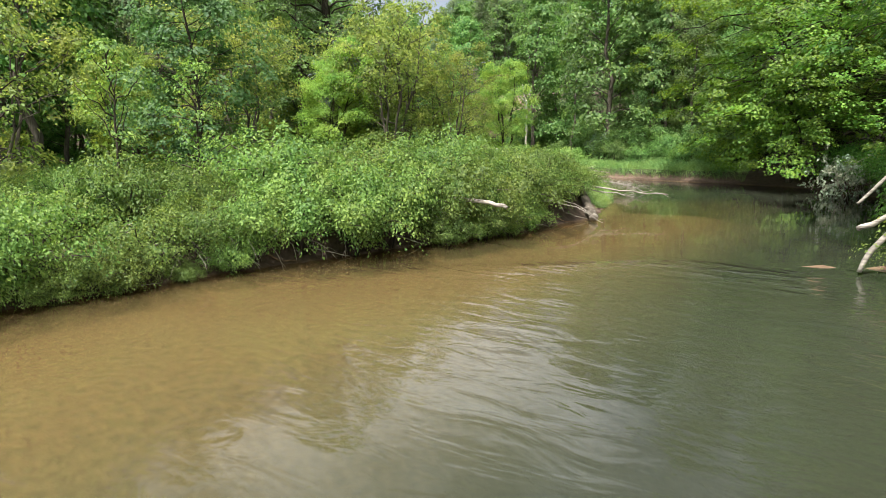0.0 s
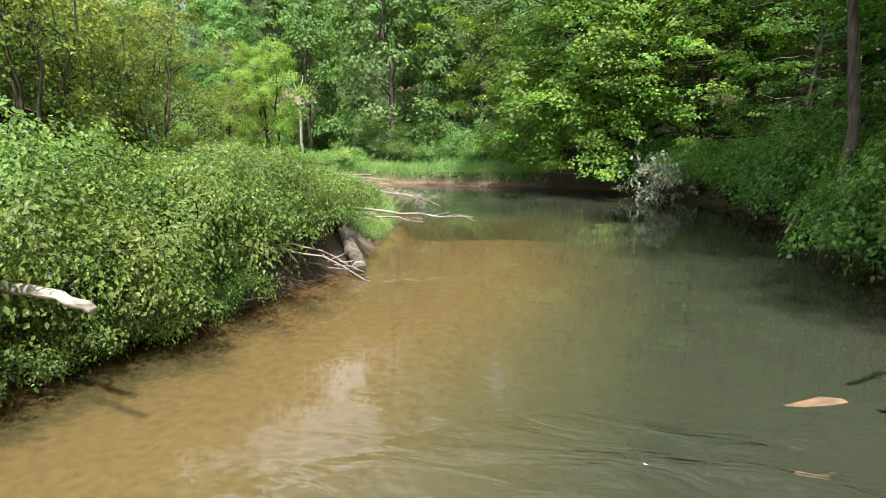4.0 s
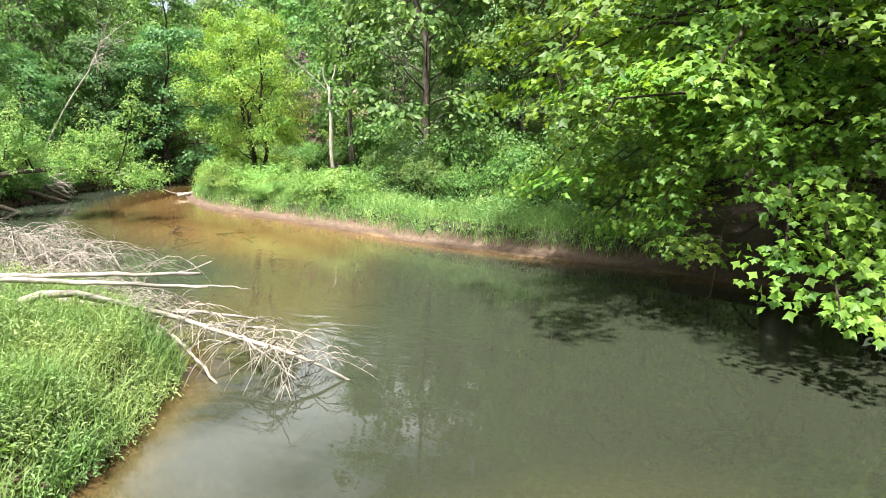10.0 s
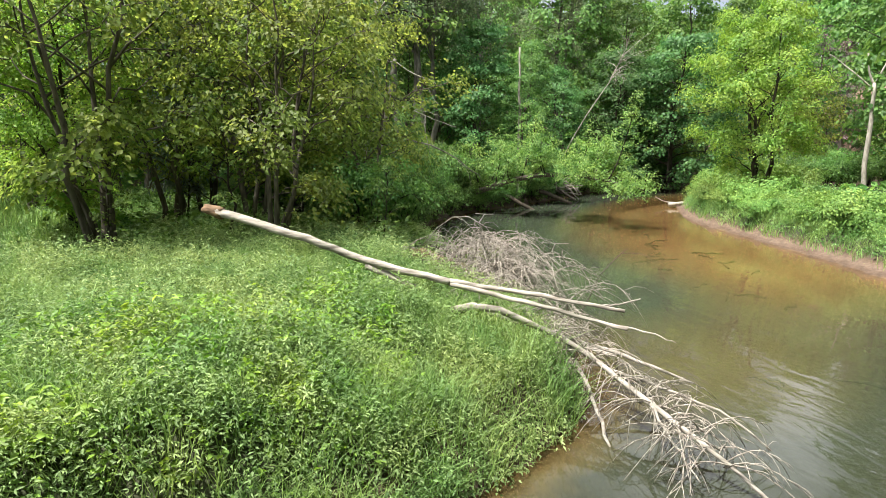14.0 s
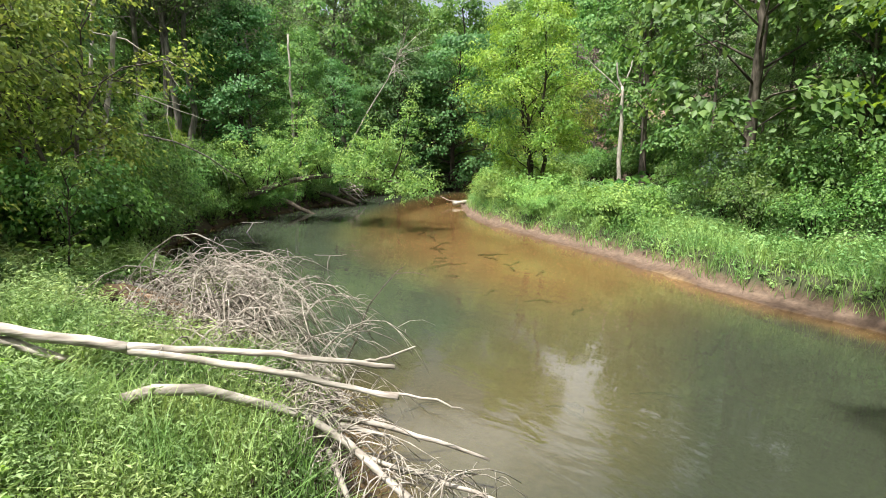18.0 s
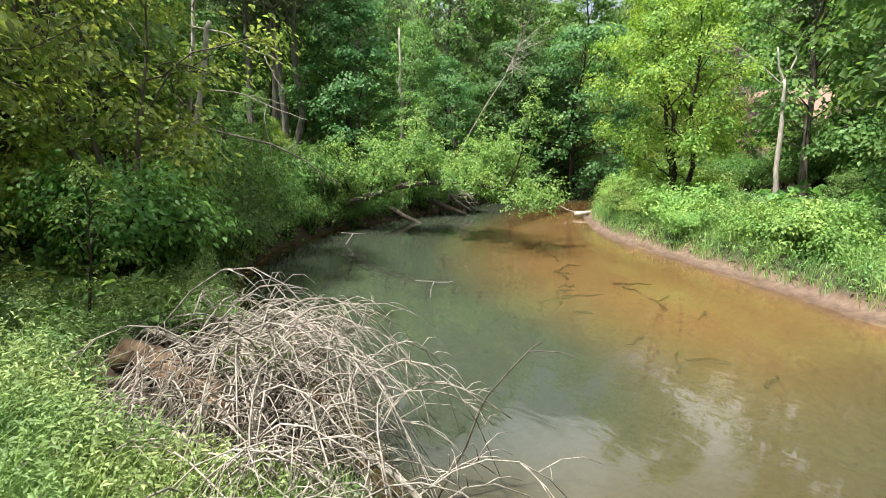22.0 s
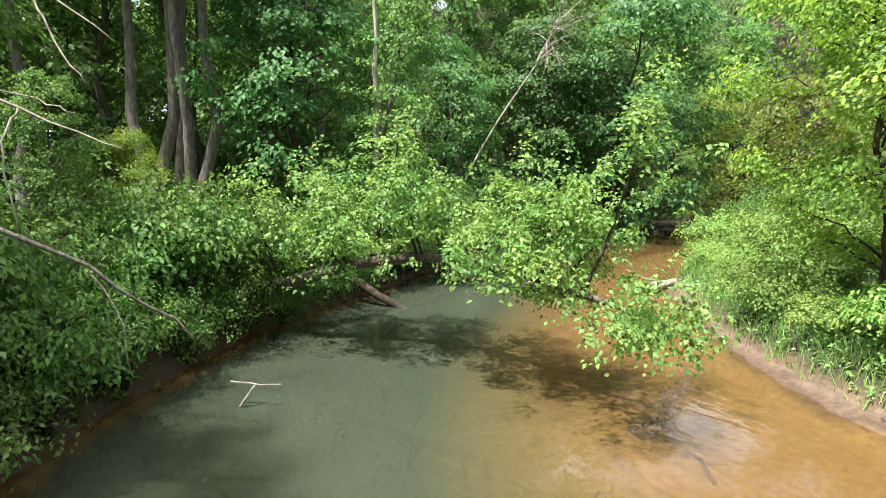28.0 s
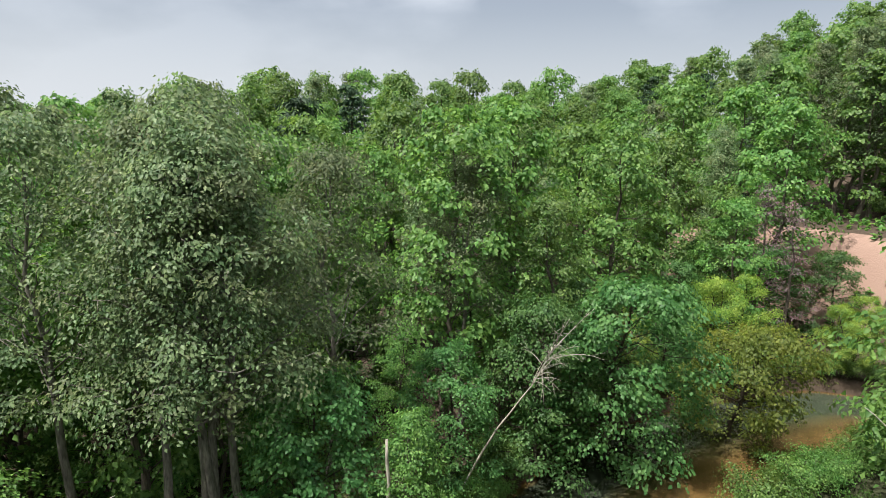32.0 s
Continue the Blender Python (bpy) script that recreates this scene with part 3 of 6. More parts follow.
RIGHT = [(9, -60), (8, -30), (6.2, -12), (5.4, -5), (4.7, -0.8), (4.1, 1.0), (3.5, 2.2), (3.4, 4.2), (3.7, 5.6), (3.9, 8.0), (4.0, 11.0), (3.7, 14.5),
         (3.1, 17.0), (2.3, 19.2), (0.9, 21.2), (-1.0, 22.9), (-3.6, 23.6), (-6.2, 23.75), (-9.4, 24.2), (-12.9, 25.3), (-16.9, 26.3), (-20.0, 26.95),
        (-22.4, 28.0), (-24.6, 29.4), (-26.0, 30.3), (-27.2, 32.7), (-28.7, 36.0), (-29.6, 40), (-29.9, 45), (-30.0, 50), (-27.5, 53.5), (-22, 55), (-12, 55.5), (20, 58), (60, 72)]
LEFT, RIGHT = np.array(LEFT, float), np.array(RIGHT, float)
RIVER = np.vstack([LEFT, RIGHT[::-1]])


def line_distance(P, line):
    best = np.full(len(P), 1e9)
    for a, b in zip(line[:-1], line[1:]):
        ab = b - a
        t = np.clip(((P - a) @ ab) / (ab @ ab), 0, 1)
        best = np.minimum(best, np.hypot(*(P - a - t[:, None] * ab).T))
    return best


def in_river(P):
    ins = np.zeros(len(P), bool)
    n = len(RIVER)
    for i in range(n):
        (x0, y0), (x1, y1) = RIVER[i], RIVER[(i + 1) % n]
        if y0 != y1:
            c = (y0 > P[:, 1]) != (y1 > P[:, 1])
            ins ^= c & (P[:, 0] < (x1 - x0) * (P[:, 1] - y0) / (y1 - y0) + x0)
    return ins


def smooth(a, b, x):
    t = np.clip((x - a) / (b - a), 0, 1)
    return t * t * (3 - 2 * t)


def wave(P, f, ph):
    x, y = P[:, 0], P[:, 1]
    return np.sin(f * x + 1.3 * ph) * np.cos(f * 1.13 * y - ph) * 0.6 + np.sin(f * 2.3 * x - f * 1.7 * y + 2.1 * ph) * 0.4


def land(P):
    """Height of the ground, depth of the water and distance from it."""
    P = np.asarray(P, float)
    dl, dr, ins = line_distance(P, LEFT), line_distance(P, RIGHT), in_river(P)
    d = np.minimum(dl, dr)
    d = d + wave(P, 2.6, 1) * 0.10 * smooth(0, 0.3, d) + wave(P, 6.1, 4) * 0.05 * smooth(0, 0.2, d)
    x, y = P[:, 0], P[:, 1]
    right = dr < dl
    u = dl / (dl + dr + 1e-6)                          # 0 at the left bank, 1 at the right
    lower = smooth(-13.0, -6.0, x)                     # 1 along the first reach, 0 along the second
    deep = lower * smooth(0.25, 0.8, u) + (1 - lower) * smooth(0.75, 0.25, u)
    shade_pool = 1.1 * np.exp(-(((x + 4.2) / 2.9) ** 2 + ((y - 19.2) / 2.7) ** 2))      # bed lowered to darken the silt where tree shadow lies by the maple
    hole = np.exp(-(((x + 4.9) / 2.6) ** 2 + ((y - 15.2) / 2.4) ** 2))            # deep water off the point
    # steep slopes under the left and right banks darken water where shade falls
    depth = np.minimum(d * (0.55 + 3.4 * (1 - lower) * ~right + 1.3 * lower * right + 2.2 * hole), 0.22 + 1.0 * deep + shade_pool + 0.95 * hole)
    beach = np.where(right, 0.22 + 0.05 * smooth(-6, -12, x), 0.12 + 0.4 * smooth(8.2, 9.8, y) * smooth(13.5, 12.0, y) * (x > -8))
    top = np.where(right, 0.45, 0.42 + 0.2 * smooth(4, 9, y) + 0.2 * smooth(8, 12, y) * smooth(-22, -12, x))
    bank = 0.10 * smooth(0, 0.5, d) + top * smooth(beach * 0.8, beach + 0.5, d) + 0.12 * smooth(1, 8, d)
    bank += (0.09 * wave(P, 0.8, 2) + 0.05 * wave(P, 2.1, 3)) * smooth(0.8, 3, d)
    point = smooth(11.5, 13.5, y) * smooth(-15, -10, x) * smooth(17, 16, y) * (~right)
    bank = bank * (1 - point) + point * (0.06 * smooth(0, 0.2, d) + 0.42 * smooth(0.12, 0.6, d) + 0.37 * smooth(0.5, 2.2, d))
    slope = np.where(right & (x > -3), 0.16 * np.clip(d - 1.0, 0, 45), 0.0)
    hill = 7.5 * smooth(60.5, 66, y) * smooth(-75, -50, x) + (3 + 5 * smooth(5, 45, y)) * smooth(-56, -95, x) + 19 * smooth(68, 125, y) * smooth(-130, -60, x)
    hill += 4 * smooth(40, 60, y) * smooth(-24, -8, x)
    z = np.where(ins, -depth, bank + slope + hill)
    return z, np.where(ins, depth, 0.0), np.where(ins, -d, d)


def axis_lines(lo, hi, step, far):
    core = np.arange(lo, hi + 1e-6, step)
    out, s, v = [], step, hi
    while v < far:
        s *= 1.35
        v += s
        out.append(v)
    neg, s, v = [], step, lo
    while v > -far:
        s *= 1.35
        v -= s
        neg.append(v)
    return np.array(neg[::-1] + list(core) + out)


gx, gy = axis_lines(-44, 12, 0.3, 900), axis_lines(-14, 66, 0.3, 900)
GX, GY = np.meshgrid(gx, gy)
GP = np.stack([GX.ravel(), GY.ravel()], 1)
gz, gdepth, gdist = land(GP)
nx, ny = len(gx), len(gy)
ii, jj = np.meshgrid(np.arange(nx - 1), np.arange(ny - 1))
cell = (jj * nx + ii).ravel()
QUADS = np.stack([cell, cell + 1, cell + nx + 1, cell + nx], 1)
ground = new("ground", mesh_np("ground", np.column_stack([GP, gz]), QUADS, GROUND, smooth=True))
gl_, gr_ = line_distance(GP, LEFT), line_distance(GP, RIGHT)
sandy = np.where(gr_ < gl_, smooth(-2, -5, GP[:, 0]), smooth(7.8, 9.0, GP[:, 1]) * smooth(14.0, 12.4, GP[:, 1]) * (GP[:, 0] > -9.5))
at = ground.data.attributes.new("sand", "FLOAT", "POINT")
at.data.foreach_set("value", np.clip(sandy, 0, 1).astype(np.float32))
tagged(ground, "sandy river banks, meadow soil and wooded hillside", "ground", kind="structure")

# water: a sheet of its own over the bed
wet = (gdist[QUADS] < 0.35).any(1)
used = np.unique(QUADS[wet])
remap = np.full(len(GP), -1)
remap[used] = np.arange(len(used))
wme = mesh_np("water", np.column_stack([GP[used], np.zeros(len(used))]), remap[QUADS[wet]], WATER, smooth=True)
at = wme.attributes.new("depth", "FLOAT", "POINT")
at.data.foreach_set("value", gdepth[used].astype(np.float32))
wp = GP[used]
# broken water fanning out below the sunken log, small ripples past the fallen tree
down = 2.7 - wp[:, 1]
spread = np.abs(wp[:, 0] - 0.5 + 0.25 * np.maximum(down, 0)) / (0.7 + 0.85 * np.maximum(down, 0))
fan = smooth(-0.3, 0.4, down) * smooth(1.35, 0.85, spread)
riff = 0.045 + fan * (0.55 + 1.1 * np.exp(-((spread - 0.95) / 0.25) ** 2)) * np.exp(-np.maximum(down, 0) / 9) + 1.6 * np.exp(-(((wp[:, 0] - 0.5) / 1.3) ** 2 + ((wp[:, 1] - 2.2) / 0.8) ** 2))
riff += 0.5 * np.exp(-(((wp[:, 0] + 6.3) / 1.5) ** 2 + ((wp[:, 1] - 17.8) / 0.9) ** 2)) + 0.10 * smooth(-8, -12, wp[:, 0])
at = wme.attributes.new("riffle", "FLOAT", "POINT")
at.data.foreach_set("value", riff.astype(np.float32))
water = new("water", wme)
tagged(water, "brown-green silty river water with slow ripples", "water", kind="structure")


def gz_at(x, y):
    return float(land(np.array([[x, y]]))[0][0])


PLACED = set()


def plant(proto, x, y, s=1.0, turn=None, sink=0.05, tall=1.0, z=None):
    """A plant of that kind on the ground: the first one itself, then copies."""
    a = random.uniform(0, 360) if turn is None else turn
    m = pose(x, y, (gz_at(x, y) if z is None else z) - sink, random.uniform(-3, 3), random.uniform(-3, 3), a) @ Matrix.Diagonal((s, s, s * tall, 1))
    if proto.name not in PLACED:
        PLACED.add(proto.name)
        proto.matrix_basis = m
        return proto
    return copy_thing(proto, m)

# ---- trees ----
def kinds(fn, n, seed, **kw):
    return [fn(seed=seed + i, **kw) for i in range(n)]


maples = kinds(make_tree, 2, 10, name="maple_tree", label="broad maple with bright green layered foliage on the bank", category="tree", leaf=MAPLE, bark=BARK_DARK,
               h=13.5, r=0.24, cb=0.07, cr=6.0, limbs=84, nsp=15, per=26, size=0.125, rise=14, droop=0.75, profile="wide", flat=0.3, spray=0.31, up=1.2, wide=0.95, lobed=True, clump=3)
beeches = kinds(make_tree, 3, 20, name="beech_tree", label="beech with dark green branches in drooping tiers", category="tree", leaf=BEECH, bark=BARK,
                h=15, r=0.2, cb=0.06, cr=4.6, limbs=66, nsp=14, per=19, size=0.155, rise=8, droop=0.55, profile="wide", flat=0.16, spray=0.38, up=1.5, wide=0.62)
forest_trees = kinds(make_tree, 4, 30, name="forest_tree", label="tall forest tree with mid-green summer foliage", category="tree", leaf=FOREST, bark=BARK,
                     h=14, r=0.19, cb=0.14, cr=3.6, limbs=46, nsp=10, per=15, size=0.26, rise=26, droop=0.35, profile="dome", flat=0.5, spray=0.42, wide=0.7, fine=False)
poles = kinds(make_tree, 3, 40, name="poplar_tree", label="slender poplar with a long bare trunk and thin olive crown", category="tree", leaf=OLIVE, bark=BARK,
              h=17, r=0.17, cb=0.3, cr=2.6, limbs=44, nsp=10, per=13, size=0.19, rise=42, droop=0.2, profile="dome", flat=0.5, spray=0.4, wide=0.7, fine=False)
elders = kinds(make_tree, 2, 50, name="box_elder_tree", label="small box elder with bright yellow-green foliage", category="tree", leaf=ELDER, bark=BARK_DARK,
               h=7.0, r=0.16, cb=0.09, cr=3.1, limbs=57, nsp=12, per=44, size=0.092, rise=30, droop=0.4, profile="round", flat=0.6, spray=0.30, stems=3, wide=0.65, clump=1)
darks = kinds(make_tree, 2, 60, name="alder_tree", label="dense dark green alder leaning over the water", category="tree", leaf=DARKLEAF, bark=BARK_DARK,
              h=10.5, r=0.18, cb=0.08, cr=3.8, limbs=54, nsp=12, per=18, size=0.19, rise=20, droop=0.5, profile="dome", flat=0.45, spray=0.36, wide=0.75)
pines = kinds(make_tree, 2, 70, name="pine_tree", label="dark green pine on the hillside", category="tree", leaf=NEEDLE, bark=BARK_DARK,
              h=14.5, r=0.22, cb=0.15, cr=3.2, limbs=44, nsp=8, per=8, size=0.5, rise=2, droop=0.3, profile="cone", flat=0.25, spray=0.42, wide=0.3, fine=False)
hawthorns = kinds(make_tree, 2, 80, name="hawthorn_tree", label="low rounded hawthorn with yellow-green leaves", category="tree", leaf=HAW, bark=BARK,
                  h=5.6, r=0.12, cb=0.14, cr=2.9, limbs=44, nsp=13, per=14, size=0.105, rise=28, droop=0.4, profile="round", flat=0.5, spray=0.24, stems=4, wide=0.65, clump=1)
willows = kinds(make_tree, 1, 90, name="willow_tree", label="silvery grey-green bush willow in the meadow", category="tree", leaf=SILVER, bark=BARK,
                h=5.2, r=0.12, cb=0.12, cr=2.5, limbs=46, nsp=13, per=14, size=0.16, rise=48, droop=0.35, profile="round", flat=0.6, spray=0.24, stems=4, wide=0.35)
saplings = kinds(make_tree, 2, 95, name="sapling", label="thin young tree with sparse light foliage", category="tree", leaf=DOGWOOD, bark=BARK_DARK,
                 h=3.4, r=0.035, cb=0.25, cr=0.8, limbs=20, nsp=7, per=9, size=0.085, rise=38, droop=0.2, profile="round", spray=0.14)
browns = kinds(make_tree, 1, 98, name="dead_pine_tree", label="dead tree with rust-brown dry needles", category="tree", leaf=BROWNLEAF, bark=BARK,
               h=11, r=0.15, cb=0.2, cr=2.0, limbs=40, nsp=8, per=7, size=0.17, rise=5, droop=0.4, profile="cone", spray=0.3, wide=0.3)

bank_trees = kinds(make_tree, 3, 36, name="bank_tree", label="leafy broadleaf tree of the river wood", category="tree", leaf=FOREST, bark=BARK,
                   h=13.2, r=0.17, cb=0.12, cr=3.1, limbs=52, nsp=13, per=17, size=0.17, rise=28, droop=0.35, profile="dome", flat=0.45, spray=0.34, wide=0.68)
olive_trees = kinds(make_tree, 2, 46, name="ash_tree", label="tall ash with grey trunk and dull olive crown", category="tree", leaf=OLIVE, bark=ASHBARK,
                    h=14.2, r=0.19, cb=0.46, cr=3.3, limbs=50, nsp=13, per=17, size=0.14, rise=40, droop=0.25, profile="dome", flat=0.55, spray=0.34, wide=0.6)

oaks = kinds(make_tree, 1, 48, name="oak_tree", label="big old tree with a thick dark trunk and spreading crown", category="tree", leaf=FOREST, bark=BARK_DARK,
             h=13.5, r=0.42, cb=0.24, cr=5.2, limbs=64, nsp=15, per=14, size=0.18, rise=20, droop=0.4, profile="wide", flat=0.35, spray=0.36, wide=0.65)

light_trees = kinds(make_tree, 3, 56, name="birch_tree", label="tall light green birch of the far bank", category="tree", leaf=LIGHT, bark=BARK,
                    h=14.5, r=0.15, cb=0.08, cr=2.9, limbs=50, nsp=12, per=26, size=0.145, rise=34, droop=0.35, profile="round", flat=0.5, spray=0.36, wide=0.68, fine=False)

hemlocks = kinds(make_tree, 1, 24, name="hemlock_tree", label="tall tree with a straight grey-brown trunk and dark layered foliage", category="tree", leaf=BEECH, bark=BARK,
                 h=17, r=0.105, cb=0.24, cr=2.7, limbs=60, nsp=14, per=19, size=0.15, rise=4, droop=0.5, profile="wide", flat=0.16, spray=0.36, up=1.5)
far_trees = kinds(make_tree, 3, 34, name="forest_tree", label="tall forest tree with mid-green summer foliage", category="tree", leaf=FOREST, bark=BARK,
                  h=15, r=0.2, cb=0.15, cr=4.2, limbs=40, nsp=8, per=12, size=0.40, rise=26, droop=0.35, profile="dome", flat=0.55, spray=0.52, wide=0.72, fine=False)
far_olives = kinds(make_tree, 2, 44, name="poplar_tree", label="slender poplar with a long bare trunk and thin olive crown", category="tree", leaf=OLIVE, bark=BARK,
                   h=16, r=0.18, cb=0.3, cr=3.6, limbs=36, nsp=7, per=12, size=0.38, rise=40, droop=0.2, profile="dome", flat=0.6, spray=0.45, wide=0.7, fine=False)
thickets = kinds(make_bush, 3, 150, name="understory_bush", label="tall shady understory bush between the trunks", leaf=FOREST, bark=BARK_DARK, h=4.2, r=2.6, stems=16, nsp=12, per=15, size=0.26, spray=0.4, wide=0.7)

bushes = kinds(make_bush, 3, 110, name="dogwood_bush", label="leafy dogwood bush on the river bank", leaf=DOGWOOD, bark=BARK_DARK, h=1.5, r=1.35, stems=20, nsp=20, per=22, size=0.066, wide=0.58)
spireas = kinds(make_bush, 2, 115, name="meadowsweet_bush", label="yellow-green small-leaved bush hanging over the water", leaf=HAW, bark=BARK_DARK, h=1.6, r=1.4, stems=22, nsp=20, per=20, size=0.062, spray=0.17, arch=0.9, wide=0.6)
shrubs = kinds(make_bush, 2, 120, name="alder_shrub", label="dark green shrub under the trees", leaf=FOREST, bark=BARK_DARK, h=2.3, r=1.6, stems=18, nsp=15, per=15, size=0.115, spray=0.22, wide=0.62)
brights = kinds(make_bush, 2, 130, name="bramble_bush", label="low bright green bramble bush on the bank", leaf=BRAMBLE, bark=BARK_DARK, h=1.0, r=1.3, stems=20, nsp=18, per=26, size=0.08, wide=0.6)
beech_bushes = kinds(make_bush, 2, 160, name="beech_sapling_bush", label="low spreading beech growth overhanging the water", leaf=BEECH, bark=BARK_DARK, h=2.6, r=1.9, stems=20, nsp=20, per=22, size=0.11, spray=0.26, arch=1.0, wide=0.6)
greys = kinds(make_bush, 1, 140, name="willow_bush", label="silvery willow bush at the wood's edge", leaf=SILVER, bark=BARK, h=2.4, r=1.2, stems=16, nsp=20, per=13, size=0.10, wide=0.3)

random.seed(3)
# right bank of the first reach
plant(maples[0], 0.6, 23.4, 1.0, 20)
leaning_maple = make_tree(seed=15, name="maple_tree", label="broad maple leaning out over the water", category="tree", leaf=MAPLE, bark=BARK_DARK, lean=(-0.22, -0.2),
                          h=13.0, r=0.22, cb=0.12, cr=5.4, limbs=84, nsp=15, per=30, size=0.115, rise=14, droop=0.8, profile="round", flat=0.3, spray=0.31, up=1.0, wide=0.95, lobed=True, clump=3)
plant(leaning_maple, -1.0, 23.6, 1.0, 0)
foot = np.array([-1.0, 23.6, gz_at(-1.0, 23.6)])
skirt = []
for x, y, z in ((-0.65, 18.1, 0.8), (-1.2, 18.5, 1.4), (-2.1, 18.6, 3.3), (-0.2, 19.2, 1.0), (1.2, 20.2, 3.3), (-0.35, 20.4, 4.8), (-1.2, 19.4, 4.4), (-3.4, 20.4, 3.2), (-4.6, 21.4, 2.4),
                (-5.4, 22.0, 3.6), (-4.0, 20.4, 5.4), (-2.4, 19.2, 6.2), (0.4, 19.6, 6.0), (1.9, 20.4, 5.0), (2.2, 20.0, 2.0), (-2.8, 20.4, 1.6), (-5.8, 22.4, 1.7), (0.4, 19.2, 2.2), (-1.6, 19.0, 2.4), (-3.8, 21.2, 1.4)):
    end = np.array([x, y, z]) - foot
    z0 = 1.6 + 0.55 * z
    start = np.array([-0.1 * z0, -0.1 * z0, z0])
    mid = (start + end) / 2 + [0, 0, 0.9]
    path = bend([start, mid, end], 9, 0.03)
    part("bough", Tubes(6).add(path, np.linspace(0.05, 0.012, 9)).mesh("bough", BARK_DARK), leaning_maple)
    side = unit(np.cross(end - start, [0, 0, 1.0]))
    for k in range(13):
        f = 3.0 + 5.0 * (k + rng.uniform(0, 1)) / 13
        i = int(min(f, 7))
        c = path[i] + (path[i + 1] - path[i]) * (f - i) + side * rng.normal(0, 0.5) * (1.25 - f / 9)
        skirt.append((c + [0, 0, rng.normal(0.0, 0.16)], unit(end - mid) + side * rng.normal(0, 0.5)))
C, N, D, S = sprays(np.array([a for a, _ in skirt]), np.array([b for _, b in skirt]), 58, 0.34, 0.115, 0.3, 1.0, 0.4)
part("hanging_foliage", leaves_mesh("hanging_foliage", C, N, D, S, MAPLE, wide=0.95, lobed=True), leaning_maple, "bright green leaves hanging over the water")
plant(maples[1], 2.6, 22.6, 0.6, 215)
hemlock = plant(hemlocks[0], 3.95, 11.0, 1.15, 50)
hemlock.matrix_basis = pose(3.8, 11.0, gz_at(3.8, 11.0) - 0.05, 0, 0, 50) @ Matrix.Diagonal((1.1, 1.1, 1.2, 1))
for x, y in ((4.9, 7.7), (5.6, 4.0)):
    plant(hemlocks[0], x, y, 1.1, tall=1.0)
for x, y, s in ((5.6, 19.8, 0.72), (6.8, 15.6, 0.72), (8.0, 12.0, 0.85), (8.9, 7.2, 0.85), (7.4, 22.4, 0.9), (9.5, 13, 1.1), (10, 18, 1.15), (9.0, 4.4, 1.1), (9.6, -1.6, 0.5), (8.5, -6, 0.5), (8.5, -12, 0.6)):
    plant(random.choice(beeches), x, y, s)
for x, y, s in ((12, 8, 1.1), (13, 15, 1.1), (12, 22, 1.2), (9, 26, 1.2), (5, 27, 1.15), (15, 1, 0.8), (15, -6, 0.7), (16, 20, 1.2), (17, 10, 1.2), (11, 30, 1.2), (4, 32, 1.2), (12, -14, 1.2), (10, -22, 1.2)):
    plant(random.choice(pines if random.random() < 0.3 else forest_trees), x, y, s)
# far bank between the two reaches
for x, y, s in ((-4.2, 29.0, 0.9), (-7.4, 30.4, 0.85), (-10.5, 32.0, 0.85), (-13.5, 34.0, 0.95), (-9.0, 36, 1.05), (-4.5, 35, 1.1), (-0.5, 30, 1.1), (-13, 40, 1.1), (-17.5, 40.5, 1.0), (-7, 43, 1.2),
                (-1, 40, 1.2), (-19.5, 46, 1.1), (-14, 48, 1.1), (-23.5, 47, 0.95)):
    plant(random.choice(light_trees if y < 41 else forest_trees), x, y, s * 0.82)
plant(elders[0], -20.0, 29.6, 0.98, 40)
# meadow trees west of the first reach
plant(willows[0], -17.5, 10.6, 1.0)
plant(elders[1], -15.6, 8.4, 0.72)
plant(hawthorns[1], -14.9, 11.8, 1.05)
plant(hawthorns[0], -16.2, 10.0, 1.15)
plant(oaks[0], -19.6, 12.3, 0.9, 10)
plant(hawthorns[0], -17.4, 12.6, 1.1)
plant(hawthorns[0], -15.4, 14.2, 0.8)
plant(hawthorns[1], -12.7, 12.3, 0.85, 70)
plant(hawthorns[1], -13.4, 9.4, 1.1)
plant(elders[1], -24.4, 14.4, 0.5)
plant(elders[0], -26.9, 17.6, 0.42)
plant(hawthorns[1], -15.5, 4.2, 0.95)
plant(hawthorns[0], -20.5, 6.0, 1.15)
plant(elders[0], -23.4, 13.6, 0.85)
plant(elders[1], -19.5, 2.0, 0.95)
plant(darks[0], -14.2, 1.6, 0.6)
plant(hawthorns[1], -11.2, -4.5, 0.8)
for x, y, s in ((-8.4, -3.6, 1.0), (-9.0, -5.4, 1.1), (-12.6, 14.2, 0.5), (-13.0, 11.6, 0.8), (-13.0, 9.6, 0.7), (-10.2, -1.0, 0.9), (-16.5, 10.4, 0.8)):
    plant(random.choice(saplings), x, y, s)
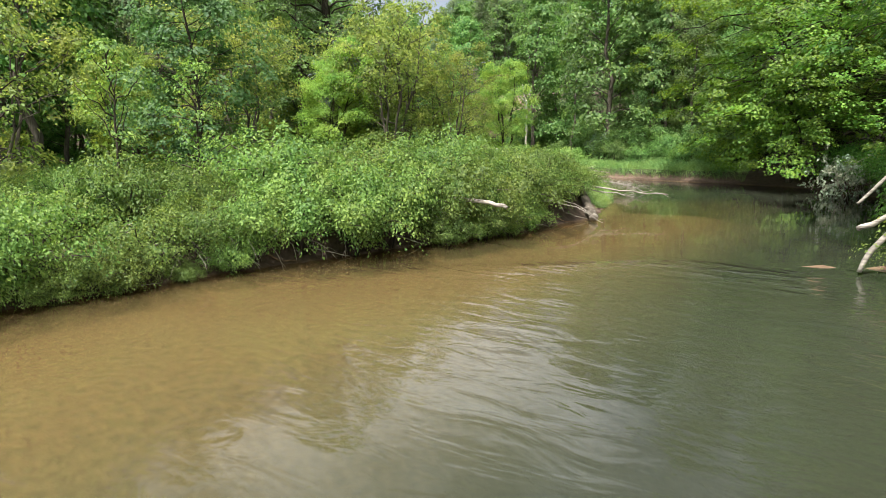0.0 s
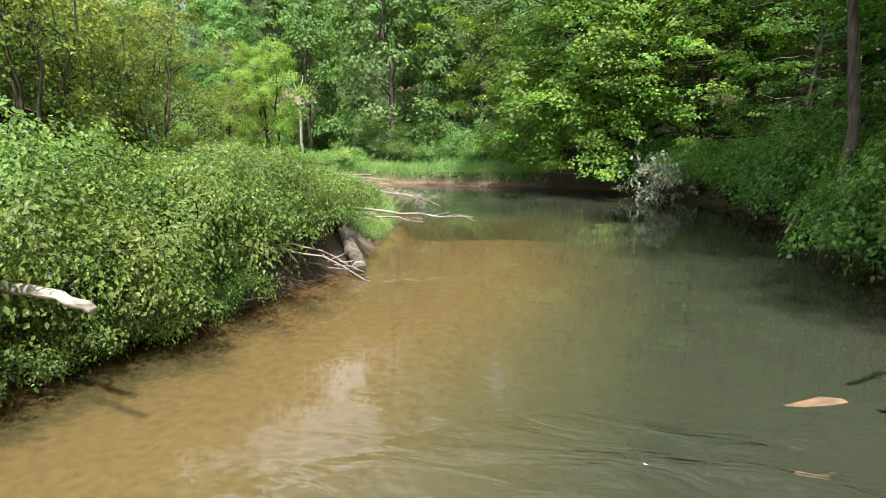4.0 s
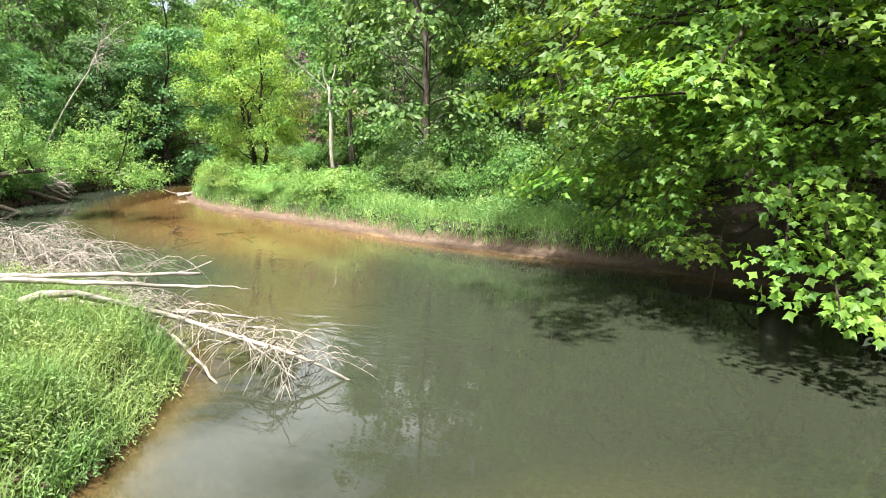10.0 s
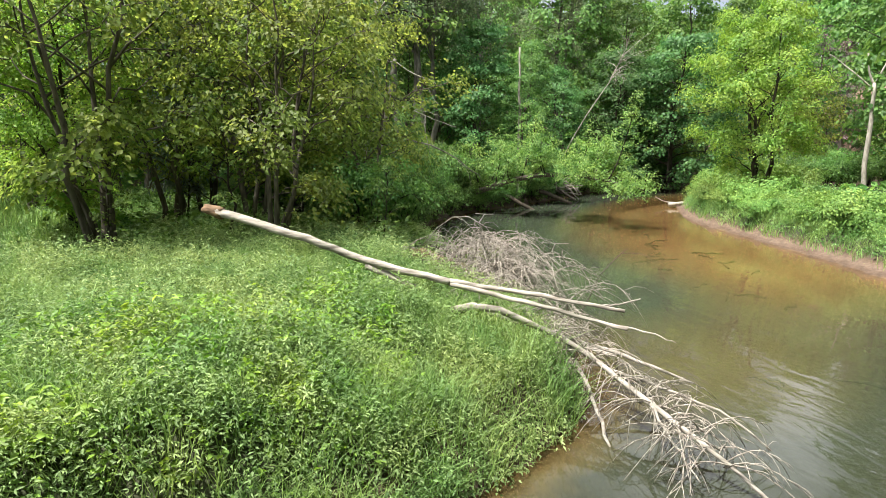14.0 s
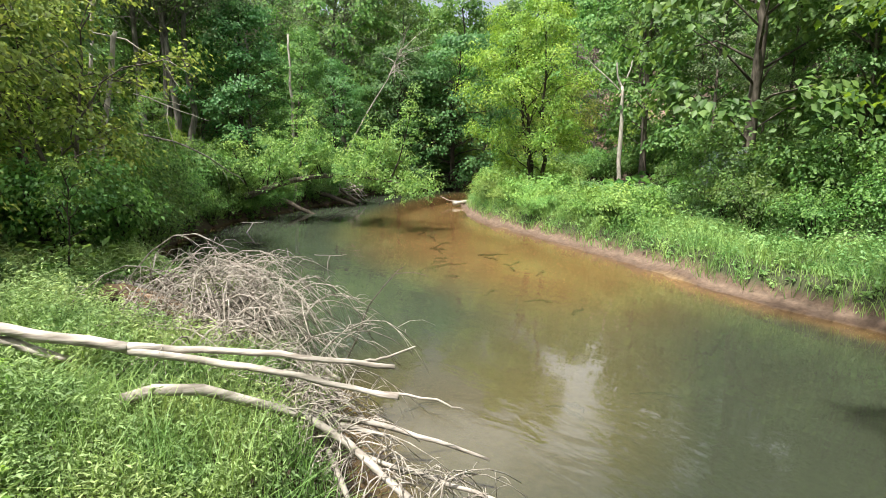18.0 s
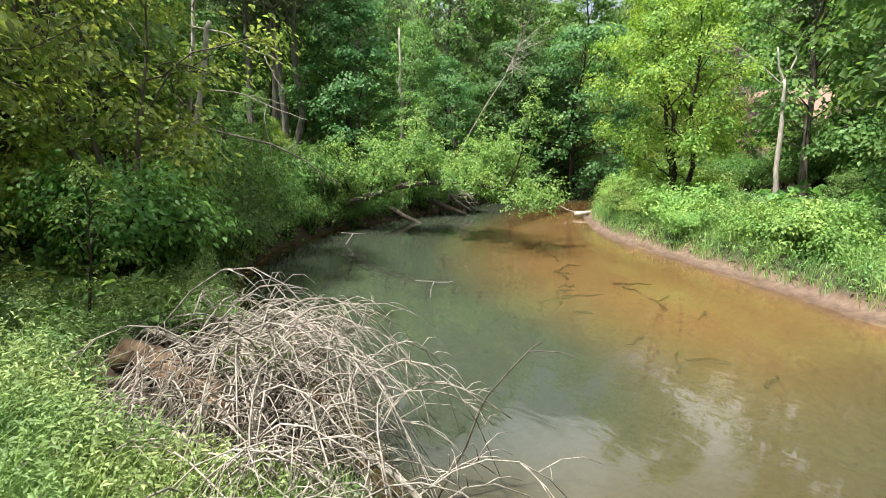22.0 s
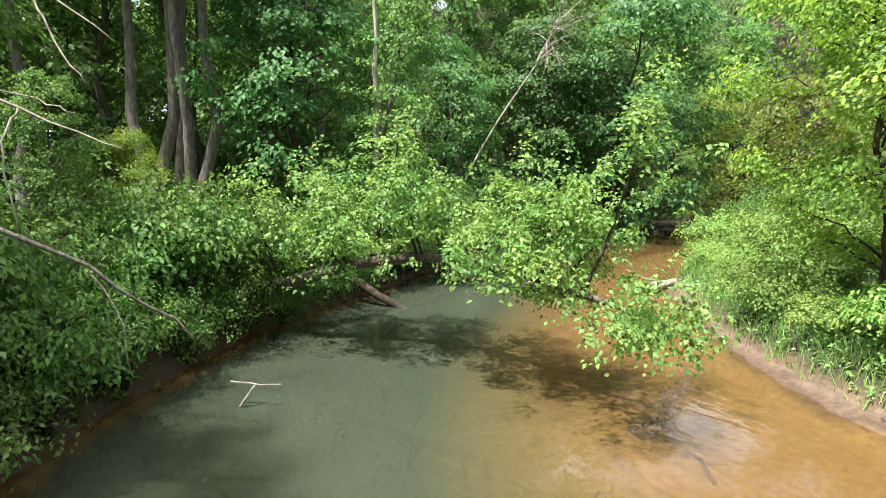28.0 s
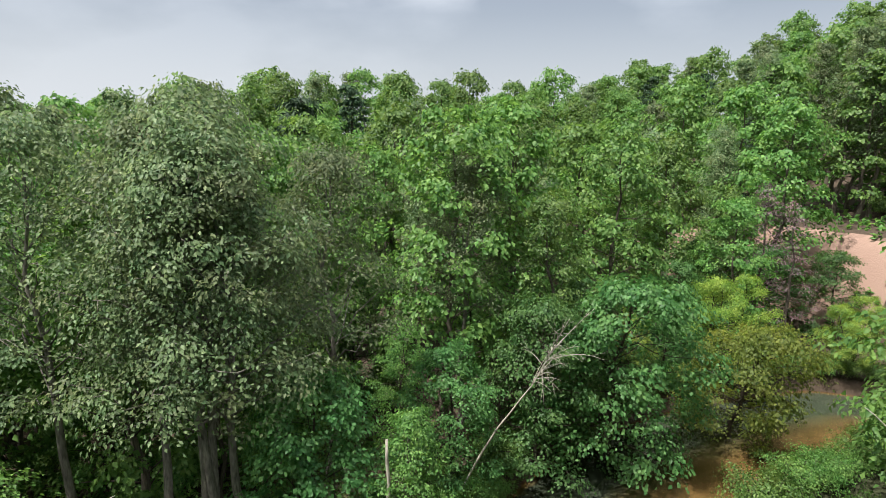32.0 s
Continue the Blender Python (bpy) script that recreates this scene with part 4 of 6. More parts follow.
# wood along the left bank of the second reach
for k, x, y, s in ((olive_trees, -31.0, 18.6, 0.97), (olive_trees, -31.8, 19.4, 1.0), (olive_trees, -31.5, 18.2, 0.95), (olive_trees, -30.8, 19.0, 0.9), (bank_trees, -21.2, 11.6, 0.7), (bank_trees, -23.6, 13.4, 0.55), (bank_trees, -24.4, 17.2, 0.38), (olive_trees, -30.5, 19.6, 0.93), (bank_trees, -26.6, 15.4, 0.86), (darks, -29.8, 21.8, 0.7),
                   (bank_trees, -28.8, 23.6, 0.92), (darks, -33.8, 27.8, 0.98), (darks, -35.0, 32.2, 1.1), (darks, -36.6, 36.0, 1.05), (bank_trees, -37.4, 34.6, 0.85), (bank_trees, -23.4, 11.2, 0.8),
                   (bank_trees, -24.5, 8.0, 0.85), (olive_trees, -34.8, 23.4, 0.9), (bank_trees, -37.5, 27, 0.85), (elders, -38.6, 40, 1.1), (darks, -38.4, 37.4, 0.8), (darks, -38.8, 43.6, 0.8), (elders, -37.8, 47.5, 1.0), (elders, -35.6, 55.2, 1.0),
                   (bank_trees, -28.2, 13.6, 0.9), (olive_trees, -33.2, 15.4, 0.95), (bank_trees, -25.4, 13.2, 0.75), (bank_trees, -36.6, 19.6, 0.95), (olive_trees, -39.5, 31.0, 0.9), (bank_trees, -33.2, 23.0, 0.8)):
    plant(random.choice(k), x, y, s)
# the wood behind: a band of full trees, then coarser ones on the slopes
rs = np.random.default_rng(5)
CLEAR = [(-20.5, 31, 7), (-23, 38, 3), (-17, 33, 4), (-19.5, 11.8, 3.5), (-16.6, 8.6, 3), (-33, 28, 5), (-31, 19, 6), (-28, 23, 4), (-27, 13, 5), (-37, 35, 5)]
near_spots, far_spots, low_spots = [], [], []
tries = np.column_stack([rs.uniform(-120, 24, 9000), rs.uniform(-40, 125, 9000)])
for (x, y), d in zip(tries, land(tries)[2]):
    meadow = x > -24 and y < 29 and x < 6
    if d < 2.6 or meadow or (x >= 6 and y < 24) or any((x - a) ** 2 + (y - b) ** 2 < r * r for a, b, r in CLEAR):
        continue
    bluff = -46 < x < -18 and 60 < y < 66
    near = -52 < x < 6 and -6 < y < 62
    if near and len(near_spots) < 84 and all((x - a) ** 2 + (y - b) ** 2 > 9.5 for a, b in near_spots):
        near_spots.append((x, y))
    elif not near and not bluff and len(far_spots) < 330 and (y > 20 or x < -20) and all((x - a) ** 2 + (y - b) ** 2 > 17 for a, b in far_spots):
        far_spots.append((x, y))
    elif not bluff and x > -75 and -25 < y < 90 and len(low_spots) < 85 and all((x - a) ** 2 + (y - b) ** 2 > 16 for a, b in low_spots):
        low_spots.append((x, y))
for x, y in near_spots:
    k = forest_trees if rs.random() < 0.6 else poles if rs.random() < 0.6 else darks
    plant(random.choice(k), x, y, rs.uniform(0.78, 0.95))
for x, y in far_spots:
    k = far_trees if rs.random() < 0.72 else far_olives if rs.random() < 0.8 else pines
    plant(random.choice(k), x, y, rs.uniform(0.85, 1.05))
for x, y in low_spots:
    plant(random.choice(thickets), x, y, rs.uniform(0.6, 1.0))
for x, y, s in ((-38, 16, 0.85), (-40.5, 22, 0.85), (-42, 12.5, 0.9), (-36, 10.5, 0.8), (-34, 7, 0.85), (-44, 27, 0.85), (-30.4, 8, 0.8), (-28.5, 3.5, 0.8), (-35.4, 17.2, 0.75), (-46, 19, 0.9), (-39, 5, 0.9)):
    plant(random.choice(forest_trees), x, y, s)
    plant(random.choice(thickets), x + 1.4, y + 1.2, s * 0.9)
plant(browns[0], -41.6, 54.6, 1.05)
plant(browns[0], -40.2, 56.2, 0.9)
for x, y, s in ((-47.6, 71.8, 1.1), (-49.6, 59.6, 1.0), (-50.8, 61.0, 1.05), (-48.2, 74.5, 1.1), (-45.5, 73.2, 1.15), (-52.5, 68, 1.0), (-43.6, 76, 1.1), (-46.8, 78, 1.1), (-50.5, 72, 1.05)):
    plant(random.choice(poles), x, y, s)

# bushes along the left bank of the first reach
for i in range(19):
    u = i / 18
    y = -8.5 + u * 16.0
    x = np.interp(y, LEFT[:, 1], LEFT[:, 0])
    plant(random.choice(bushes), x - (0.2 if y < 4.4 else 0.65) + random.uniform(-0.25, 0.2), y, random.uniform(0.9, 1.12) * np.interp(y, [-8, -3, 0, 4, 7.5], [0.75, 0.85, 1.05, 1.1, 0.8]), sink=0.15, tall=random.uniform(0.9, 1.15))
    if y < -3:
        plant(random.choice(bushes), x + 0.05, y + 0.35, random.uniform(0.38, 0.52), sink=0.12)
    plant(random.choice(bushes), x - 2.0 + random.uniform(-0.5, 0.5), y + 0.4, random.uniform(0.9, 1.15) * np.interp(y, [-8, -3, 0, 4, 7.5], [0.85, 0.95, 1.15, 1.15, 0.85]), tall=random.uniform(0.9, 1.1))
for x, y, s in ((-4.75, 2.6, 0.55), (-4.6, 3.4, 0.6), (-4.6, 4.3, 0.5), (-5.0, 1.5, 0.6), (-5.3, 3.0, 0.6), (-5.0, 4.6, 0.6)):
    plant(random.choice(bushes), x, y, s, sink=0.15)
for x, y, s in ((-6.0, 7.7, 0.75), (-6.9, 8.4, 0.8), (-5.6, 6.6, 0.85), (-7.6, 7.2, 0.9)):
    plant(random.choice(bushes), x, y, s)
for i in range(9):
    plant(random.choice(bushes if i % 3 else brights), -9.2 - random.uniform(0, 2.5), -8 + i * 1.7, random.uniform(0.6, 1.0))
# right bank, low shrubs under the trees
for x, y, s in ((3.9, 2.5, 1.0), (4.6, 1.5, 0.95), (4.5, 3.9, 0.9), (5.6, 2.6, 1.05), (5.9, 0.2, 1.0), (3.55, 2.9, 0.7), (4.3, 2.1, 0.95), (4.9, 3.0, 1.05), (4.5, 0.6, 0.7), (4.9, -0.5, 0.7), (5.3, -1.6, 0.7), (5.8, -3.0, 0.8), (6.4, -1.0, 0.9)):
    plant(random.choice(spireas), x, y, s, sink=0.2)
for x, y, s in ((6.2, 4.6, 0.8), (5.4, 7.2, 0.6), (6.8, 2.2, 0.9), (5.6, 12.6, 0.7), (5.0, 16.4, 0.7), (4.0, 19.6, 0.6), (2.4, 21.6, 0.6)):
    plant(random.choice(shrubs), x, y, s)
for x, y, s in ((4.3, 8.0, 0.78), (4.4, 9.3, 0.75), (4.3, 12.6, 0.9), (4.1, 15.2, 0.9), (4.6, 10.2, 0.5), (4.6, 11.9, 0.5), (4.7, 8.4, 0.5), (4.7, 5.9, 0.6), (4.6, 7.0, 0.75), (5.0, 9.2, 0.6), (4.6, 13.0, 0.85), (4.3, 14.6, 0.85), (3.9, 16.2, 0.85), (3.5, 17.8, 0.85), (2.9, 19.4, 0.8), (1.6, 21.4, 0.8), (5.6, 8.4, 0.6), (5.5, 13.8, 0.6), (4.9, 17.2, 0.6), (5.6, 18.6, 0.6)):
    plant(random.choice(beech_bushes), x - 0.3, y, s, sink=0.15)
# far bank
for x, y, s in ((-15.4, 27.6, 1.0), (-16.8, 28.2, 1.05), (-14.2, 27.3, 0.9), (-18.6, 28.5, 1.0), (-20.2, 28.6, 0.9), (-23.0, 30.2, 0.9), (-21.5, 28.9, 0.7), (-24.8, 31.4, 0.8), (-17.6, 27.6, 0.9)):
    plant(random.choice(brights), x, y - 0.1, s * 1.1)
for x, y, s in ((-11.2, 28.2, 0.8), (-9.6, 27.8, 0.75), (-7.0, 27.2, 0.75), (-12.6, 29.6, 0.9), (-8.2, 28.8, 0.9), (-5.2, 26.6, 0.7), (-26.4, 34.6, 0.8), (-27.6, 38, 0.9), (-28.6, 43, 0.9)):
    plant(random.choice(shrubs), x, y, s)
plant(greys[0], -13.2, 30.6, 0.8)
for x, y, s in ((-33, 60.5, 1.2), (-30.5, 61.5, 1.2), (-28, 60.5, 1.2), (-25, 61, 1.2), (-35, 62, 1.0), (-31.8, 63, 1.3), (-22, 60, 1.2), (-20, 42, 1.0), (-17.2, 38.2, 0.8), (-25.6, 44.5, 0.9), (-15, 36.6, 0.8), (-22.5, 46, 1.0), (-26.8, 49, 0.9), (-19.4, 37, 0.5), (-25.8, 40.5, 0.6), (-12, 34.6, 0.7), (-28, 54.5, 0.7), (-24.5, 57, 0.9), (-15.5, 42.5, 1.1), (-12.5, 44, 1.1), (-8.5, 46.5, 1.1), (-18.5, 44, 1.1), (-21.4, 41.6, 1.3), (-22.6, 43.2, 1.3), (-26.6, 46.6, 1.2), (-27.4, 51.6, 1.2), (-24.6, 50, 1.3), (-28.6, 47.6, 0.8)):
    plant(random.choice(thickets), x, y, s)
for k in range(9):
    x = -14.6 + k * 1.45
    plant(random.choice(shrubs), x, np.interp(x, [-25, -13, -3], [34.5, 31.8, 28.6]) + random.uniform(-0.8, 1.2), random.uniform(1.0, 1.5))
# left bank of the second reach
for i, (x, y) in enumerate(((-14.6, 14.2), (-16.6, 14.0), (-18.6, 14.6), (-20.2, 15.4), (-22.0, 16.3), (-23.6, 17.2), (-25.0, 18.4), (-26.2, 19.6), (-27.4, 21.2), (-30.2, 25.0), (-32.0, 27.2),
                            (-21.0, 13.4), (-23.4, 15.0), (-25.6, 16.2), (-17.2, 12.2), (-28.2, 17.8), (-30.0, 22.6), (-35.2, 30.6), (-36.8, 33.6), (-38.2, 38.2), (-38.6, 44), (-37.6, 50))):
    plant(random.choice(shrubs), x, y, random.uniform(0.7, 1.0))
edge = LEFT[19:27]
run = np.concatenate([[0], np.cumsum(np.hypot(*np.diff(edge, axis=0).T))])
for k in range(40):
    u = 1.6 + (run[-1] - 1.6) * (k + 0.5) / 40
    x, y = np.interp(u, run, edge[:, 0]), np.interp(u, run, edge[:, 1])
    inland = 0.25 if k % 2 else 1.15
    inland += 0.75 * (x > -18)
    plant(random.choice(shrubs), x - 0.55 * inland, y - 0.83 * inland, random.uniform(0.55, 0.75) if k % 2 else random.uniform(0.7, 1.0), sink=0.15, tall=random.uniform(1.0, 1.35))
for x, y, s in ((-25.4, 31.8, 1.0), (-26.3, 33.4, 1.1), (-24.6, 33.2, 1.2), (-27.0, 35.2, 1.0), (-25.8, 35.8, 1.2), (-23.8, 32.0, 1.1), (-22.6, 31.4, 1.2), (-24.2, 34.8, 1.2), (-27.8, 37.4, 1.0), (-28.6, 40.0, 1.0)):
    plant(random.choice(brights), x, y, s)
for line, inland in ((LEFT[26:34], 0.9), (RIGHT[26:32], -0.9)):
    run = np.concatenate([[0], np.cumsum(np.hypot(*np.diff(line, axis=0).T))])
    for u in np.arange(0.5, run[-1], 1.5):
        k = min(np.searchsorted(run, u), len(line) - 1)
        way = line[k] - line[k - 1]
        x, y = np.interp(u, run, line[:, 0]) - inland * way[1] / np.hypot(*way), np.interp(u, run, line[:, 1]) + inland * way[0] / np.hypot(*way)
        plant(random.choice(shrubs), x, y, random.uniform(0.7, 1.1), sink=0.15)
plant(greys[0], -27.4, 17.2, 1.0)
plant(greys[0], -21.6, 14.4, 0.8)
for x, y in ((-36.7, 36.4), (-37.9, 41), (-38.2, 45.6), (-37.4, 49.6), (-36.4, 54), (-33.8, 29.4), (-30.9, 26.4), (-29.2, 24.4), (-23.2, 17.7), (-26.4, 20.4), (-27.8, 22.4)):
    plant(random.choice(shrubs), x, y, random.uniform(0.5, 0.75))

# ---- dead wood ----
def thing(name, label, category, x=0, y=0, z=0, group=""):
    ob = new(name)
    ob.location = (x, y, z)
    return tagged(ob, label, category, group)


def pipe(name, parent, pts, r0, r1, mat, n=9, sides=8, wob=0.02, knots=0.11, label=""):
    """One bent, tapered stem as a part, given in world places."""
    p = bend(pts, n, wob) - np.array(parent.location)
    return part(name, Tubes(sides).add(p, np.linspace(r0, r1, n), knots=knots).mesh(name, mat), parent, label)


def twig_arcs(starts, ways, length, rise, fall, r, n_sub=3, bendy=0.25):
    """Arching dry twigs with side shoots, as one tube set."""
    tb = Tubes(4)
    for st, w in zip(starts, ways):
        L = length * rng.uniform(0.55, 1.15)
        s = np.linspace(0, 1, 7)
        side = np.cross(w, [0, 0, 1.0]) * np.clip(rng.normal(0, bendy), -0.8, 0.8)
        p = st + (w + side * s[:, None]) * (s * L)[:, None]
        p[:, 2] += rise * L * np.sin(s * 2.2) - fall * L * s ** 2.2
        tb.add(p, r * (1 - 0.82 * s) + 0.0018, sides=4)
        for k in range(n_sub):
            f = rng.uniform(0.3, 0.85)
            b0 = np.array([np.interp(f, s, p[:, q]) for q in range(3)])
            w2 = unit(w + rng.normal(0, 0.95, 3))
            L2 = L * rng.uniform(0.2, 0.5)
            q = np.linspace(0, 1, 4)
            p2 = b0 + w2 * (q * L2)[:, None]
            p2[:, 2] -= fall * L2 * q ** 2 * 0.7
            tb.add(p2, r * 0.45 * (1 - 0.8 * q) + 0.0015, sides=3)
    return tb


rng = np.random.default_rng(77)
# the fallen tree on the point between the reaches
fallen = thing("fallen_tree", "bleached fallen tree lying across the grassy point into the river", "fallen tree", -9.4, 13.4, gz_at(-9.4, 13.4))
LIMB = dict(wob=0.006, knots=0.06)
pipe("trunk", fallen, [(-10.51, 11.54, 1.92), (-9.86, 12.48, 1.69), (-9.62, 13.04, 1.5), (-9.39, 13.45, 1.36), (-9.1, 13.95, 1.24), (-8.83, 14.37, 1.16)], 0.056, 0.045, DEADWOOD, 16, 10, **LIMB)
pipe("broken_end", fallen, [(-10.62, 11.38, 1.97), (-10.51, 11.54, 1.92), (-10.45, 11.63, 1.9)], 0.06, 0.078, BROWNWOOD, 4, 8, 0.0, 0.2, "splintered reddish end")
for pts, r0, r1 in (([(-8.83, 14.37, 1.17), (-8.58, 15.0, 1.08), (-8.2, 15.6, 1.01), (-7.72, 16.12, 0.97)], 0.034, 0.02),
                    ([(-8.83, 14.37, 1.14), (-8.5, 14.95, 1.02), (-8.0, 15.5, 0.92), (-7.4, 15.96, 0.87)], 0.036, 0.02),
                    ([(-7.95, 15.88, 0.98), (-7.86, 16.1, 1.01), (-7.76, 16.34, 1.09)], 0.016, 0.007),
                    ([(-7.6, 15.8, 0.88), (-7.35, 16.15, 0.84), (-7.1, 16.35, 0.78)], 0.014, 0.005),
                    ([(-9.42, 13.42, 1.3), (-9.35, 13.52, 1.26), (-9.1, 14.0, 1.05)], 0.05, 0.036),
                    ([(-8.3, 14.25, 0.95), (-8.15, 14.55, 1.03), (-8.05, 15.0, 0.86), (-7.93, 15.47, 0.63), (-7.3, 15.65, 0.5), (-6.6, 15.74, 0.38), (-5.93, 15.8, 0.3), (-5.5, 16.05, 0.05), (-5.1, 16.2, -0.15)], 0.05, 0.012),
                    ([(-8.5, 14.75, 0.85), (-8.2, 15.2, 0.7), (-7.95, 15.55, 0.58), (-7.53, 15.92, 0.52)], 0.04, 0.018),
                    ([(-8.3, 15.35, 0.6), (-7.9, 15.85, 0.52), (-7.5, 16.25, 0.42), (-7.1, 16.6, 0.3)], 0.034, 0.012),
                    ([(-8.1, 15.6, 0.5), (-7.4, 15.5, 0.3), (-6.8, 15.35, 0.1), (-6.5, 15.3, -0.1)], 0.028, 0.012),
                    ([(-7.4, 15.72, 0.45), (-6.9, 16.0, 0.42), (-6.4, 16.4, 0.3), (-6.0, 16.6, 0.1)], 0.022, 0.008),
                    ([(-6.6, 15.74, 0.38), (-6.2, 15.6, 0.35), (-5.7, 15.6, 0.12)], 0.018, 0.006)):
    pipe("limb", fallen, pts, r0, r1, DEADWOOD, 12, **LIMB)
ts, tw = [], []
for k in range(100):
    u = rng.uniform(0, 1) ** 0.85
    p = np.array([np.interp(u, [0, 0.35, 1], [-8.4, -7.5, -5.6]), np.interp(u, [0, 0.35, 1], [15.3, 15.72, 15.95]), np.interp(u, [0, 0.35, 1], [0.62, 0.47, 0.18])])
    a = rng.uniform(-2.5, 2.5) + 0.1
    ts.append(p + rng.normal(0, 0.06, 3))
    tw.append(np.array([math.cos(a), math.sin(a), rng.uniform(-0.15, 0.55)]))
tagged(part("twig_mass", twig_arcs(np.array(ts) - np.array(fallen.location), tw, 0.62, 0.25, 0.8, 0.0065, 4, 1.1).mesh("twig_mass", TWIGWOOD), fallen), kind="stuff")

# the brush heap beside it: the crown of another fallen tree, arching twigs and rotten trunk
heap = thing("brush_heap", "tangled heap of grey dead branches at the water's edge", "brush pile", -11.3, 15.2, gz_at(-11.3, 15.2))
for pts, r0, r1 in (([(-13.2, 14.2, 0.9), (-12.2, 14.8, 0.95), (-11.2, 15.5, 0.75), (-10.2, 16.3, 0.3), (-9.8, 16.6, 0.05)], 0.045, 0.025),
                    ([(-11.6, 15.45, 1.05), (-11.0, 15.5, 0.98), (-10.2, 15.4, 0.75), (-9.3, 15.35, 0.5), (-8.7, 15.4, 0.35)], 0.042, 0.024),
                    ([(-11.6, 15.4, 0.3), (-11.5, 15.5, 0.9), (-11.3, 15.7, 1.2)], 0.05, 0.02),
                    ([(-11.0, 14.6, 0.75), (-10.3, 15.0, 0.7), (-9.6, 15.6, 0.5), (-9.2, 16.2, 0.35)], 0.036, 0.018),
                    ([(-10.9, 15.1, 0.85), (-10.4, 15.0, 0.62), (-9.9, 14.95, 0.55)], 0.05, 0.03)):
    pipe("branch", heap, pts, r0, r1, DEADWOOD, 12, **LIMB)
pipe("rotten_trunk", heap, [(-11.75, 14.5, 0.92), (-11.4, 14.8, 0.95), (-10.9, 15.05, 0.9), (-10.5, 15.2, 0.8)], 0.14, 0.10, BROWNWOOD, 9, 10, 0.015, 0.15, "rotten tan-brown broken trunk")
# long whippy stems fanning out of the crown and arching down to the water
ts, tw = [], []
for k in range(95):
    a = rng.uniform(-1.1, 2.5)
    ts.append(np.array([-11.2, 15.3, 0.85]) + rng.normal(0, 1, 3) * np.array([0.45, 0.35, 0.12]))
    tw.append(np.array([math.cos(a), math.sin(a), rng.uniform(0.0, 0.5)]))
tagged(part("twig_mass", twig_arcs(np.array(ts) - np.array(heap.location), tw, 1.45, 0.42, 1.1, 0.0072, 8, 0.9).mesh("twig_mass", TWIGWOOD), heap), kind="stuff")
ts, tw = [], []
for k in range(170):
    ts.append(np.array([rng.uniform(-12.4, -8.8), rng.uniform(14.7, 16.2), rng.uniform(0.45, 0.9)]))
    a2 = rng.uniform(-2.6, 3.6)
    tw.append(np.array([math.cos(a2), math.sin(a2), rng.uniform(0.0, 0.8)]))
for k in range(95):
    ts.append(np.array([rng.uniform(-10.3, -8.0), rng.uniform(14.8, 16.0), rng.uniform(0.35, 0.75)]))
    a2 = rng.uniform(-1.4, 2.4)
    tw.append(np.array([math.cos(a2), math.sin(a2), rng.uniform(-0.1, 0.7)]))
tagged(part("twig_tangle", twig_arcs(np.array(ts) - np.array(heap.location), tw, 0.95, 0.28, 0.8, 0.0064, 5, 1.0).mesh("twig_tangle", TWIGWOOD), heap), kind="stuff")
ts, tw = [], []
for k in range(260):
    ts.append(np.array([rng.uniform(-12.9, -9.6), rng.uniform(14.3, 15.9), rng.uniform(0.55, 0.85)]))
    a2 = rng.uniform(0, 6.28)
    tw.append(np.array([math.cos(a2), math.sin(a2), rng.uniform(0.0, 0.8)]))
tagged(part("twig_litter", twig_arcs(np.array(ts) - np.array(heap.location), tw, 0.6, 0.2, 0.6, 0.008, 3).mesh("twig_litter", BARK), heap, "brown fine twigs"), kind="stuff")
tuft = rng.normal(0, 0.13, (160, 3)) * np.array([1, 1, 0]) + np.array([-11.1, 15.5, 0.85])
switch = thing("bare_shoot", "thin bare curved shoot rising out of the brush", "twig", -9.9, 17.0, gz_at(-9.9, 17.0))
pipe("stem", switch, [(-10.0, 16.6, -0.1), (-9.95, 16.9, 0.45), (-9.9, 17.05, 0.85), (-9.75, 17.35, 1.25), (-9.7, 17.4, 1.3)], 0.012, 0.005, BARK, 9, 5, 0.004, 0)
pipe("shoot", switch, [(-9.76, 17.33, 1.22), (-9.6, 17.5, 1.24), (-9.45, 17.6, 1.2)], 0.005, 0.003, BARK, 5, 4, 0.002, 0)

